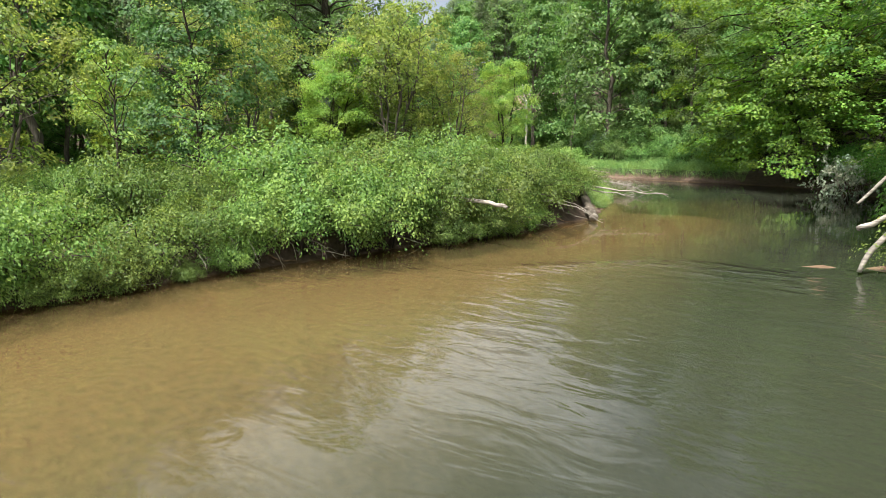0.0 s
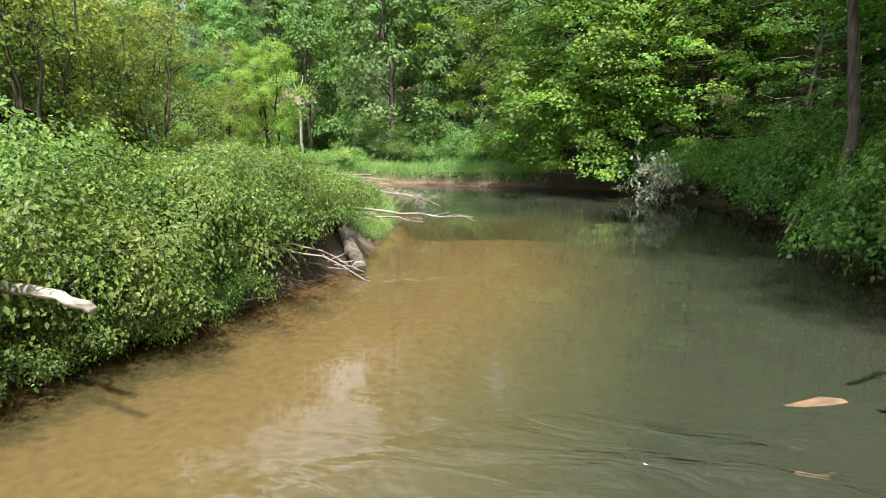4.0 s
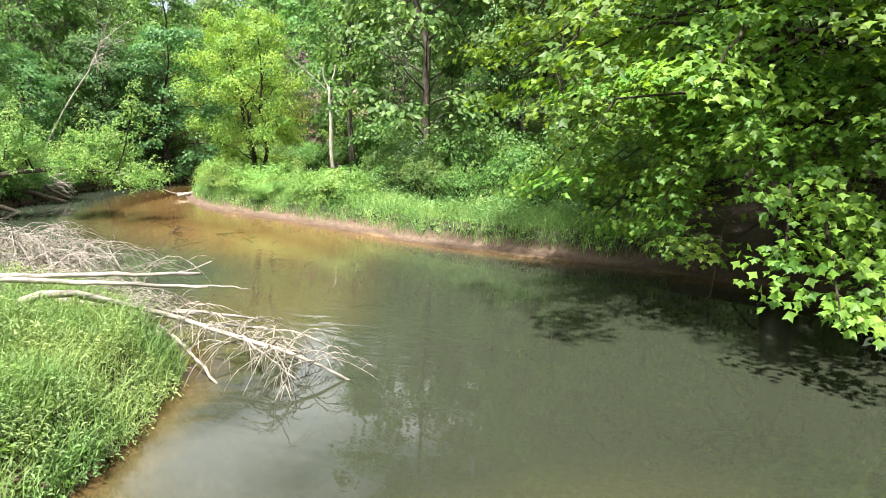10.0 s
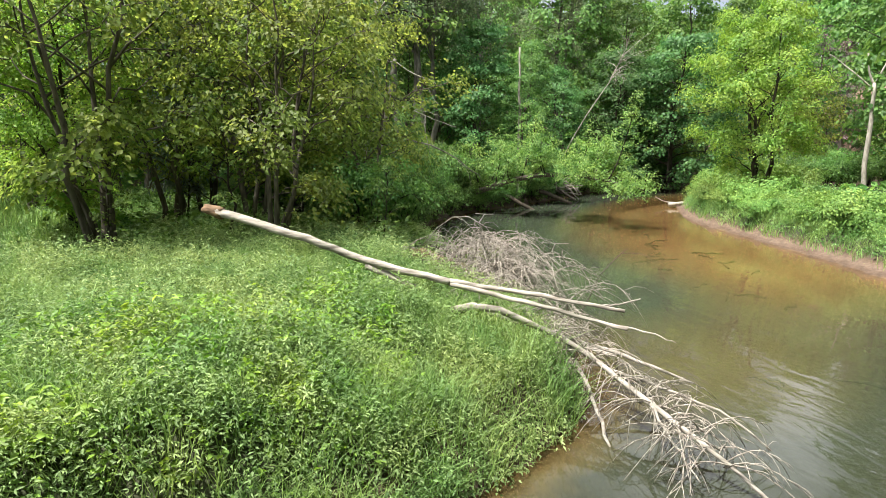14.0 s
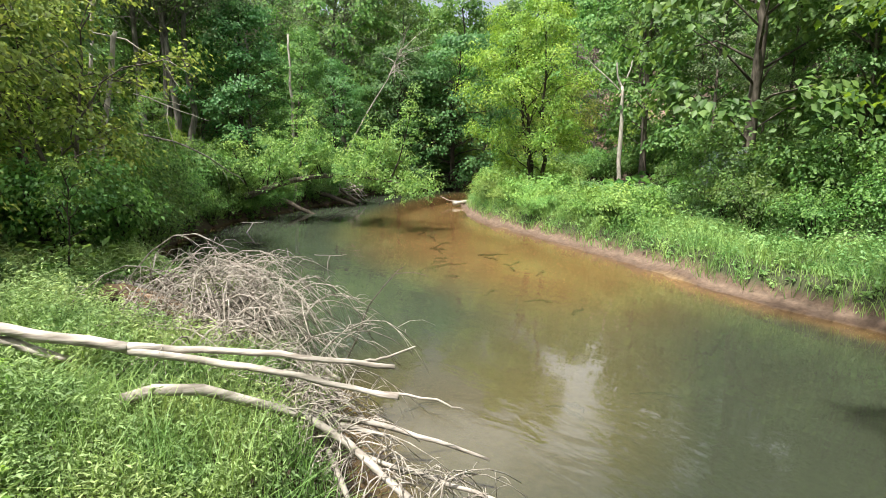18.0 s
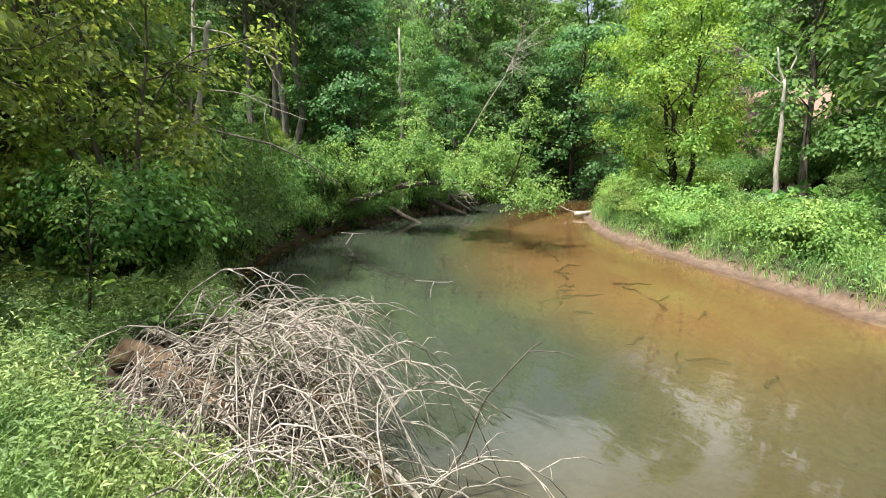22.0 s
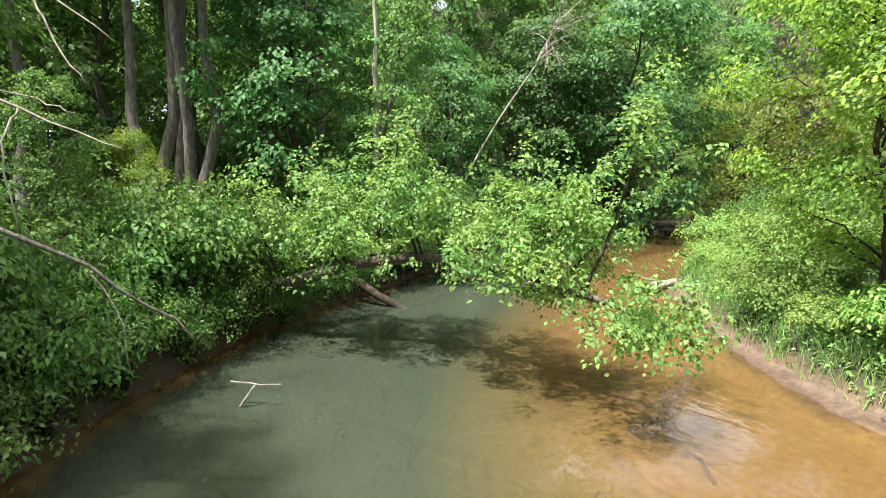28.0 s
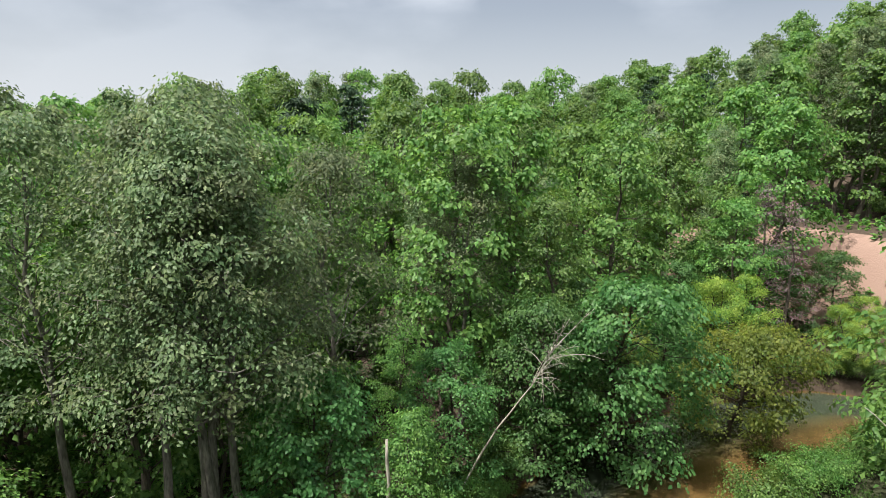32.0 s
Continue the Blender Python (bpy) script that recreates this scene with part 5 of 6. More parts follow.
# left bank of the first reach
log = thing("log", "short barked log sliding into the shallows", "log", -4.3, 7.4, gz_at(-4.3, 7.4))
pipe("bark", log, [(-3.86, 6.85, 0.10), (-4.2, 7.25, 0.36), (-4.75, 7.95, 0.72)], 0.125, 0.11, BARK, 9, 12, 0.008, 0.08)
part("cut_face", Tubes(12).add(np.array([(-3.862, 6.848, 0.098), (-3.84, 6.82, 0.08)]) - np.array(log.location), [0.128, 0.125]).mesh("cut_face", DEADWOOD), log, "pale sawn end")
for pts, r0, r1 in (([(-5.6, 8.65, 0.86), (-5.0, 8.9, 0.78), (-3.8, 9.25, 0.66), (-2.62, 9.4, 0.6)], 0.04, 0.01), ([(-5.6, 8.8, 0.72), (-5.0, 9.0, 0.66), (-3.6, 9.3, 0.5)], 0.032, 0.009),
                    ([(-5.8, 8.6, 0.95), (-5.4, 8.8, 1.0), (-4.7, 9.25, 1.03)], 0.03, 0.012), ([(-5.0, 5.5, 0.7), (-4.15, 5.75, 0.62), (-3.41, 6.09, 0.2)], 0.018, 0.007),
                    ([(-4.9, 5.3, 0.66), (-4.05, 5.6, 0.56), (-3.24, 5.96, 0.1)], 0.02, 0.007)):
    b = thing("dead_branch", "bare pale dead branch reaching out over the water", "branch", pts[0][0], pts[0][1], pts[0][2], "dead branches on the bank")
    pipe("stem", b, pts, r0, r1, DEADWOOD, 11)
    for k in range(4):
        i = len(pts) - 2
        f = rng.uniform(0.2, 0.9)
        s0 = np.array(pts[i]) * (1 - f) + np.array(pts[i + 1]) * f
        pipe("twig", b, [s0, s0 + [rng.uniform(0.1, 0.4), rng.uniform(-0.3, 0.3), rng.uniform(-0.2, 0.1)]], 0.008, 0.003, DEADWOOD, 4, 4, 0.01, 0)
stub = thing("broken_limb", "bleached broken limb sticking out of the bushes", "branch", -4.9, 1.8, 0.9)
pipe("stem", stub, [(-5.0, 1.85, 0.95), (-4.45, 1.82, 0.97), (-4.0, 1.77, 0.93), (-3.62, 1.71, 0.86)], 0.05, 0.04, DEADWOOD, 9)
for k in range(14):
    y = -6 + k * 0.95
    x = float(np.interp(y, LEFT[:, 1], LEFT[:, 0]))
    a = rng.uniform(0.6, 1.6)
    L = rng.uniform(0.4, 1.1)
    st = thing("driftwood_stick", "thin dead stick lying on the wet bank", "stick", x - 0.1, y, 0.1, "sticks on the bank")
    pipe("stem", st, [(x - 0.45, y, 0.28), (x - 0.05, y + 0.2, 0.12), (x + 0.35 * math.cos(a), y + L * math.sin(a), 0.02)], 0.018, 0.006, DEADWOOD if k % 2 else BROWNWOOD, 7, 5, 0.015)

tangle = thing("bare_twig_tangle", "bare brown twigs hanging under the bank bushes", "twigs", -5.0, 3.0, 0.3)
ts = np.array([[np.interp(y, LEFT[:, 1], LEFT[:, 0]) - 0.2, y, rng.uniform(0.3, 0.7)] for y in np.concatenate([rng.uniform(-5, 6.5, 25), rng.normal(3.0, 0.4, 20)])])
tagged(part("twig_mass", twig_arcs(ts - np.array(tangle.location), rng.normal(0, 0.4, (45, 3)) + [0.8, 0, 0.1], 0.55, 0.1, 0.8, 0.007, 3).mesh("twig_mass", TWIGWOOD), tangle), kind="stuff")

# uprooted tree on the right bank
up = thing("uprooted_tree", "leaning uprooted dead tree with forked stems over the bank", "fallen tree", 4.9, 3.9, gz_at(4.9, 3.9))
pipe("trunk", up, [(5.9, 4.6, 5.0), (5.3, 4.1, 4.0), (4.77, 3.77, 3.3), (4.4, 3.4, 2.5), (4.2, 3.2, 1.7), (4.2, 3.2, 0.4)], 0.13, 0.095, DEADWOOD, 12, 10, 0.02, 0.1)
pipe("stem", up, [(4.77, 3.77, 3.2), (4.75, 3.5, 2.6), (4.66, 3.3, 2.0), (4.9, 3.2, 1.85)], 0.08, 0.04, DEADWOOD, 8)
pipe("stem", up, [(5.2, 4.1, 3.3), (4.3, 3.6, 2.5), (3.5, 3.15, 1.95), (2.9, 3.2, 1.2), (2.45, 3.2, 0.45), (2.3, 3.1, 0.05)], 0.075, 0.04, DEADWOOD, 12)
pipe("stem", up, [(3.3, 3.15, 1.8), (2.9, 3.5, 1.75), (2.55, 3.6, 1.65), (2.3, 3.5, 1.3), (2.15, 3.43, 1.15)], 0.04, 0.02, DEADWOOD, 9)
pipe("stem", up, [(2.85, 3.2, 1.15), (2.5, 3.1, 0.95), (2.2, 3.1, 0.76)], 0.05, 0.04, DEADWOOD, 7)
pipe("root", up, [(3.2, 2.55, 0.75), (3.15, 2.5, 0.3), (3.12, 2.48, -0.2)], 0.035, 0.03, DEADWOOD, 6)
sunk = thing("sunken_log", "brown sunken log just under the water", "log", 1.7, 3.4, -0.5)
pipe("bark", sunk, [(3.2, 4.2, 0.0), (2.3, 3.76, -0.09), (1.2, 3.2, -0.13), (0.3, 2.8, -0.25)], 0.12, 0.09, BROWNWOOD, 9, 9)

# roots and stones at the foot of the hemlock and along that bank
roots = thing("root_tangle", "grey exposed roots on the eroded bank", "roots", 4.2, 10.4, gz_at(4.2, 10.4))
for k in range(11):
    a = rng.uniform(2.6, 5.4)
    L = rng.uniform(0.4, 1.1)
    p0 = np.array([4.4 + 0.2 * math.cos(a), 11.0 + 0.2 * math.sin(a), 0.75])
    p1 = p0 + np.array([math.cos(a) * L * 0.5, math.sin(a) * L * 0.7, -0.22])
    pipe("root", roots, [p0, p1, p1 + np.array([math.cos(a + 0.6) * L * 0.4, math.sin(a + 0.6) * L * 0.5, -0.45])], rng.uniform(0.02, 0.04), 0.008, BARK_DARK, 8, 6, 0.03)
lean_stick = thing("leaning_pole", "dead pole leaning against the bank", "branch", 3.7, 12.1, 0.3)
pipe("stem", lean_stick, [(3.35, 11.9, 0.1), (3.75, 12.3, 0.8), (3.9, 12.5, 1.1)], 0.03, 0.025, DEADWOOD, 6)
pipe("brace", lean_stick, [(3.9, 12.5, 1.1), (4.2, 11.7, 0.7), (4.35, 11.2, 0.5)], 0.03, 0.025, DEADWOOD, 6)
for pts, r0 in (([(3.9, 6.2, 1.5), (3.55, 5.9, 1.2), (3.3, 5.7, 0.75), (3.15, 5.6, 0.3)], 0.04), ([(3.75, 6.0, 1.3), (3.5, 5.4, 0.9), (3.35, 5.1, 0.1)], 0.018), ([(5.0, 6.6, 1.4), (4.2, 6.2, 1.35), (3.7, 6.3, 1.0)], 0.03)):
    b = thing("hanging_root", "bleached bare root hanging off the bank", "root", 4.2, 6.2, 1.0, "bank roots")
    pipe("stem", b, pts, r0, 0.018, DEADWOOD, 9)


def make_stone(seed):
    bm = bmesh.new()
    bmesh.ops.create_icosphere(bm, subdivisions=2, radius=1)
    for v in bm.verts:
        v.co *= 1 + 0.35 * noise.noise(v.co * 1.1 + Vector((seed * 7.1, 0, 0)))
        v.co.z *= 0.6
    me = bpy.data.meshes.new("stone")
    bm.to_mesh(me)
    bm.free()
    me.materials.append(BARK)
    return me


STONES = [make_stone(i) for i in range(4)]
for k in range(60):
    y = rng.uniform(6, 20)
    x = float(np.interp(y, RIGHT[3:16, 1], RIGHT[3:16, 0])) + rng.uniform(-0.25, 0.6)
    st = new("stone", STONES[k % 4])
    st.matrix_basis = pose(x, y, gz_at(x, y) + 0.01, 0, 0, rng.uniform(0, 360)) @ Matrix.Diagonal((*(rng.uniform(0.05, 0.14) * np.array([1, 1, 1])), 1))
    tagged(st, "dull grey stone on the eroded bank", "stone", "bank stones")

# pale-leaved broken limb hanging in the water under the maple
pale = thing("broken_leafy_limb", "broken limb with pale withered leaves trailing in the river", "branch", 2.0, 20.8, gz_at(2.2, 20.9))
pipe("limb", pale, [(2.8, 21.3, 1.0), (2.2, 20.6, 1.6), (1.65, 19.9, 1.3), (1.25, 19.4, 0.7), (0.95, 19.0, 0.2)], 0.06, 0.02, DEADWOOD, 10)
cs = rng.normal(0, 1, (150, 3)) * np.array([0.62, 0.5, 0.36]) + np.array([1.3, 19.45, 0.85])
C, N, D, S = sprays(cs - np.array(pale.location), rng.normal(0, 1, (150, 3)), 12, 0.13, 0.14, 0.7, 0.7, 0.2)
part("withered_foliage", leaves_mesh("withered_foliage", C, N, D, S, PALE), pale, "pale grey-green withered leaves")
ts = rng.normal(0, 1, (50, 3)) * np.array([0.5, 0.35, 0.2]) + np.array([1.3, 19.4, 0.6]) - np.array(pale.location)
tagged(part("twig_mass", twig_arcs(ts, rng.normal(0, 0.6, (50, 3)) + [0, 0, -0.5], 0.45, 0.0, 0.4, 0.007, 2).mesh("twig_mass", DEADWOOD), pale), kind="stuff")

# standing dead trees
snag = thing("dead_snag", "bare bleached dead trunk with a forked top", "dead tree", -23.1, 38.0, gz_at(-23.1, 38.0))
pipe("trunk", snag, [(-23.0, 38.0, 0.2), (-23.05, 38.0, 3.0), (-23.15, 38.05, 5.6)], 0.12, 0.075, BIRCH, 10)
pipe("fork", snag, [(-23.15, 38.05, 5.5), (-23.35, 37.9, 6.1), (-23.45, 37.85, 6.9)], 0.055, 0.03, BIRCH, 6)
pipe("fork", snag, [(-23.15, 38.05, 5.5), (-22.85, 38.2, 6.2), (-22.8, 38.25, 6.8)], 0.05, 0.025, BIRCH, 6)
pipe("branch", snag, [(-23.15, 38.05, 5.3), (-23.9, 37.4, 6.3), (-24.6, 36.9, 7.0)], 0.04, 0.012, BIRCH, 6)
for name, pts, r0, r1 in (("dead_tree", [(-20.7, 15.1, 0.4), (-20.6, 15.35, 2.05), (-20.56, 15.78, 4.54), (-20.5, 15.95, 5.4)], 0.09, 0.05), ("dead_tree", [(-28.2, 23.2, 0.4), (-28.12, 23.2, 4.0), (-28.14, 23.15, 7.2)], 0.08, 0.04),
                         ("leaning_birch", [(-33.3, 27.4, 1.0), (-32.3, 28.9, 4.4), (-31.6, 29.8, 6.2), (-31.0, 30.4, 7.9)], 0.04, 0.014)):
    d = thing(name, "pale bare dead trunk among the green trees", "dead tree", *pts[0])
    pipe("trunk", d, pts, r0, r1, BIRCH, 10)
    if name == "leaning_birch":
        ts = np.array([np.array(pts[2]) * (1 - f) + np.array(pts[3]) * f for f in np.linspace(0, 1, 26)]) - np.array(d.location)
        tagged(part("twig_mass", twig_arcs(ts, rng.normal(0, 0.5, (26, 3)) + [0.3, 0.3, 0.5], 1.3, 0.1, 0.2, 0.014, 4).mesh("twig_mass", BIRCH), d), kind="stuff")

# the tree bent across the second reach, still in leaf
arch = thing("leaning_tree", "leafy tree bent low across the river from the bank", "tree", -27.0, 20.2, gz_at(-27.0, 20.2))
pipe("trunk", arch, [(-27.2, 19.8, 0.3), (-26.2, 20.3, 0.75), (-25.16, 20.67, 1.05), (-24.36, 21.74, 1.48), (-23.45, 22.68, 1.67), (-22.55, 23.29, 1.66), (-21.14, 23.57, 1.62), (-20.3, 24.1, 1.4)], 0.14, 0.03, BARK, 20, 9, 0.015)
shoots = [((-24.3, 21.8, 1.5), (-24.0, 22.2, 3.9)), ((-23.6, 22.5, 1.7), (-23.6, 22.3, 3.0)), ((-22.6, 23.2, 1.7), (-22.4, 23.7, 3.1)), ((-21.6, 23.5, 1.7), (-21.2, 23.9, 2.9)),
          ((-20.9, 23.7, 1.6), (-20.65, 24.4, 3.95)), ((-22.9, 23.0, 1.7), (-21.9, 22.6, 1.9)), ((-21.6, 23.5, 1.6), (-21.3, 22.9, 1.9)),
          ((-25.0, 20.9, 1.1), (-24.9, 21.1, 3.0)), ((-24.6, 21.4, 1.4), (-23.7, 21.0, 2.0)), ((-25.6, 20.5, 0.9), (-25.4, 19.9, 2.6)), ((-23.0, 22.9, 1.7), (-23.4, 24.0, 2.3)), ((-21.4, 23.6, 1.65), (-21.6, 24.7, 2.3)),
          ((-25.6, 20.6, 0.9), (-25.9, 21.4, 2.4)), ((-24.9, 21.0, 1.2), (-25.2, 22.0, 2.7)), ((-24.0, 22.1, 1.6), (-24.6, 23.0, 2.5)), ((-23.7, 22.4, 1.6), (-23.4, 22.0, 2.5)), ((-24.6, 21.4, 1.4), (-24.4, 21.0, 2.6)), ((-22.0, 23.4, 1.65), (-21.6, 23.9, 2.7)),
          ((-20.5, 24.0, 1.45), (-19.5, 24.2, 1.35)), ((-20.5, 24.0, 1.45), (-19.9, 23.6, 1.2)), ((-22.3, 23.3, 1.65), (-21.7, 24.2, 1.2))]
cs, ws = [], []
for a, b in shoots:
    a, b = np.array(a), np.array(b)
    pipe("bough", arch, [a, (a + b) / 2 + rng.normal(0, 0.08, 3), b], 0.035, 0.01, BARK_DARK, 7, 5)
    for q in range(44):
        f = rng.uniform(0.2, 1.1)
        cs.append(a + (b - a) * f + rng.normal(0, 0.42 * (1.15 - 0.5 * f), 3) * np.array([1, 1, 0.7]) + [0, 0, 0.1])
        ws.append(unit(rng.normal(0, 1, 3) + (b - a) * 0.4))
C, N, D, S = sprays(np.array(cs) - np.array(arch.location), np.array(ws), 24, 0.15, 0.078, 0.6, 0.8, 0.2)
part("crown", leaves_mesh("crown", C, N, D, S, ARCH, wide=0.75), arch)
for pts, r0, r1, nm in (([(-28.4, 22.2, 0.9), (-27.4, 22.3, 0.6), (-26.7, 22.9, 0.15), (-26.3, 23.4, -0.1)], 0.10, 0.08, "bank_log"), ([(-29.6, 24.0, 0.9), (-28.5, 24.9, 0.5), (-28.0, 26.0, 0.0)], 0.11, 0.09, "bank_log"),
                        ([(-30.6, 26.2, 0.8), (-29.4, 26.4, 0.35), (-28.6, 26.5, 0.15)], 0.09, 0.04, "bank_log"), ([(-31.2, 27.0, 0.6), (-30.0, 27.2, 0.6), (-29.0, 26.9, 0.5)], 0.08, 0.03, "bank_log")):
    b = thing(nm, "dark wet log jammed against the undercut bank", "log", *pts[0], group="jammed logs")
    pipe("bark", b, pts, r0, r1, BARK_DARK if r0 > 0.09 else BARK, 9, 9, 0.02, 0.08)
jam = thing("root_mass", "grey tangled root mass of a toppled tree by the water", "roots", -30.2, 26.6, gz_at(-31.5, 26.8))
for k in range(16):
    a = rng.uniform(-0.6, 1.4)
    p0 = np.array([-30.9, 26.6, 0.6]) + rng.normal(0, 0.2, 3)
    pipe("root", jam, [p0, p0 + [0.6 * math.cos(a), 0.6 * math.sin(a), rng.uniform(0, 0.5)], p0 + [1.3 * math.cos(a), 1.3 * math.sin(a), rng.uniform(-0.4, 0.3)]], 0.06, 0.015, DEADWOOD, 7, 5, 0.03)
slog = thing("sandbar_log", "pale log stranded on the sandbar tip", "log", -25.6, 30.4, gz_at(-25.6, 30.4))
pipe("bark", slog, [(-25.64, 29.75, 0.13), (-25.7, 30.4, 0.16), (-25.55, 31.1, 0.2)], 0.1, 0.09, BIRCH, 8, 9)
pipe("limb", slog, [(-25.6, 30.9, 0.2), (-25.1, 31.2, 0.14), (-24.6, 31.4, 0.12)], 0.06, 0.04, BIRCH, 6)
pipe("limb", slog, [(-25.7, 30.2, 0.18), (-26.2, 29.9, 0.25), (-26.5, 29.6, 0.4)], 0.03, 0.012, DEADWOOD, 6)
for pts, r in (([(-15.95, 19.2, -0.4), (-15.95, 19.2, 0.1), (-15.9, 19.25, 0.3)], 0.02), ([(-22.6, 19.3, -0.2), (-22.5, 19.45, 0.1), (-22.5, 19.6, 0.3)], 0.025)):
    b = thing("snagged_stick", "small pale stick poking out of the water", "stick", *pts[0])
    pipe("stem", b, pts, r, 0.01, DEADWOOD, 6, 5, 0.003)
    p = np.array(pts[-1])
    pipe("cross_twig", b, [p + [-0.18, -0.3, 0.02], p, p + [0.2, 0.3, 0.03]], 0.012, 0.006, DEADWOOD, 6, 5, 0.01)
sunk2 = thing("sunken_pole", "long sunken pole slanting up through the water", "log", -20.4, 20.5, -0.8)
pipe("bark", sunk2, [(-21.7, 21.8, -0.03), (-20.2, 20.5, -0.10), (-18.6, 19.1, -0.22)], 0.02, 0.045, BROWNWOOD, 8, 6)
hang = thing("hanging_branch", "bare grey branch hanging from a bank tree", "branch", -20.9, 16.6, 2.9)
pipe("stem", hang, [(-21.2, 15.6, 3.2), (-20.8, 17.3, 2.72), (-20.65, 18.1, 2.28), (-20.5, 18.6, 1.9), (-20.47, 18.81, 1.66)], 0.03, 0.008, TWIGWOOD, 10, 5)
pipe("twig", hang, [(-20.66, 18.0, 2.3), (-20.3, 18.2, 2.0), (-20.1, 18.3, 1.5)], 0.01, 0.004, TWIGWOOD, 6, 4)
bare = thing("bare_dead_tree", "pale bare dead tree with crooked limbs on the wooded bank", "dead tree", -23.6, 15.2, gz_at(-23.6, 15.2))
pipe("trunk", bare, [(-23.6, 15.2, 0.4), (-23.5, 15.5, 3.5), (-23.6, 15.8, 6.6), (-24.0, 16.0, 9.3)], 0.085, 0.03, BIRCH, 14, 8)
for pts, r0 in (([(-23.7, 15.8, 7.2), (-22.93, 16.24, 7.79), (-22.74, 16.8, 8.17), (-22.67, 17.09, 8.49), (-22.64, 17.34, 8.94)], 0.034), ([(-22.74, 16.8, 8.16), (-22.58, 17.15, 8.17), (-22.37, 17.59, 8.13)], 0.018),
                ([(-23.55, 15.75, 6.3), (-22.57, 16.39, 7.45), (-22.31, 17.17, 8.01), (-22.14, 17.65, 8.25)], 0.026), ([(-23.75, 15.85, 7.8), (-23.18, 16.32, 8.11), (-22.93, 16.95, 8.34), (-22.73, 17.48, 8.59)], 0.022),
                ([(-23.8, 15.9, 8.1), (-23.72, 16.31, 8.52), (-23.51, 16.91, 8.91), (-23.4, 17.23, 9.11), (-23.21, 17.63, 9.09), (-22.97, 18.03, 8.84)], 0.026), ([(-23.3, 17.16, 9.04), (-23.09, 17.49, 8.73)], 0.012),
                ([(-23.5, 15.65, 5.8), (-23.42, 16.48, 5.69), (-23.1, 17.01, 5.32), (-22.88, 17.4, 5.12), (-22.65, 17.82, 4.91), (-22.4, 18.22, 4.57)], 0.026), ([(-22.88, 17.4, 5.12), (-22.7, 17.58, 4.61), (-22.46, 17.9, 4.1)], 0.016),
                ([(-23.5, 15.5, 4.2), (-22.57, 16.65, 4.09), (-22.27, 17.19, 3.85), (-21.94, 17.79, 3.57), (-21.69, 18.26, 3.41)], 0.026), ([(-22.41, 16.98, 4.03), (-22.18, 17.42, 3.91), (-21.95, 17.83, 3.76)], 0.012),
                ([(-24.0, 16.0, 8.6), (-23.85, 16.6, 8.73), (-23.8, 16.9, 9.23), (-23.77, 17.08, 9.52), (-23.58, 17.59, 9.77)], 0.02), ([(-22.2, 17.3, 3.8), (-21.86, 17.2, 3.4), (-21.63, 17.3, 2.56)], 0.012)):
    pipe("limb", bare, pts, r0, 0.007, BIRCH, 10, 6, 0.012, 0.06)
# sticks and leaf rafts on the river bed
for k in range(26):
    u = rng.uniform(0, 1)
    x, y = -9 - 13 * u + rng.normal(0, 0.8), 20.5 + 4.0 * u + rng.normal(0, 0.9)
    a = rng.uniform(0, 6.28)
    L = rng.uniform(0.15, 0.6)
    z = gz_at(x, y) + 0.02
    st = thing("bed_debris", "dark waterlogged stick on the sandy bed", "stick", x, y, z, "sticks on the bed")
    pipe("stem", st, [(x - L * math.cos(a), y - L * math.sin(a), z), (x, y + 0.05, z + 0.03), (x + L * math.cos(a), y + L * math.sin(a), z)], 0.03, 0.012, BARK_DARK, 6, 5, 0.02, 0.2)

# ---- grass and herbs ----
def blades(name, P, height, width, mat, lean=0.35):
    n = len(P)
    h = (height * rng.uniform(0.5, 1.15, n) * (0.8 + 0.35 * wave(P[:, :2], 1.4, 5) + 0.2 * wave(P[:, :2], 3.7, 6)))[:, None]
    a = rng.uniform(0, 6.28, n)
    w = np.stack([np.cos(a), np.sin(a), 0 * a], 1) * width * rng.uniform(0.6, 1.3, n)[:, None]
    b = rng.uniform(0, 6.28, n)
    o = np.stack([np.cos(b), np.sin(b), 0 * b], 1) * lean * h * rng.uniform(0.2, 1.3, n)[:, None]
    up = np.array([0, 0, 1.0])
    bl, br = P - w, P + w
    ml, mr = P - w * 0.75 + o * 0.3 + up * h * 0.6, P + w * 0.75 + o * 0.3 + up * h * 0.6
    tip = P + o + up * h * 0.96
    V = np.stack([bl, br, mr, ml, tip], 1).reshape(-1, 3)
    k = np.arange(n)[:, None] * 5
    F = np.concatenate([k + [[0, 1, 2]], k + [[0, 2, 3]], k + [[3, 2, 4]]], 0)
    return mesh_np(name, V, F, mat)


def scatter(n, x0, x1, y0, y1, dmin, dmax, side=0):
    """Ground places between two distances from the water."""
    P = np.column_stack([rng.uniform(x0, x1, n), rng.uniform(y0, y1, n)])
    z, _, d = land(P)
    ok = (d > dmin) & (d < dmax)
    # bare where the brush and the fallen limbs lie
    ok &= np.hypot(P[:, 0] + 11.2, P[:, 1] - 15.6) > 1.45 + 0.3 * wave(P, 3.0, 2)
    ok &= ~((P[:, 0] > -9.2) & (P[:, 0] < -5) & (P[:, 1] > 15.45) & (P[:, 1] < 18))
    if side:
        ok &= (line_distance(P, LEFT) < line_distance(P, RIGHT)) == (side < 0)
    return np.column_stack([P, z - 0.02])[ok]


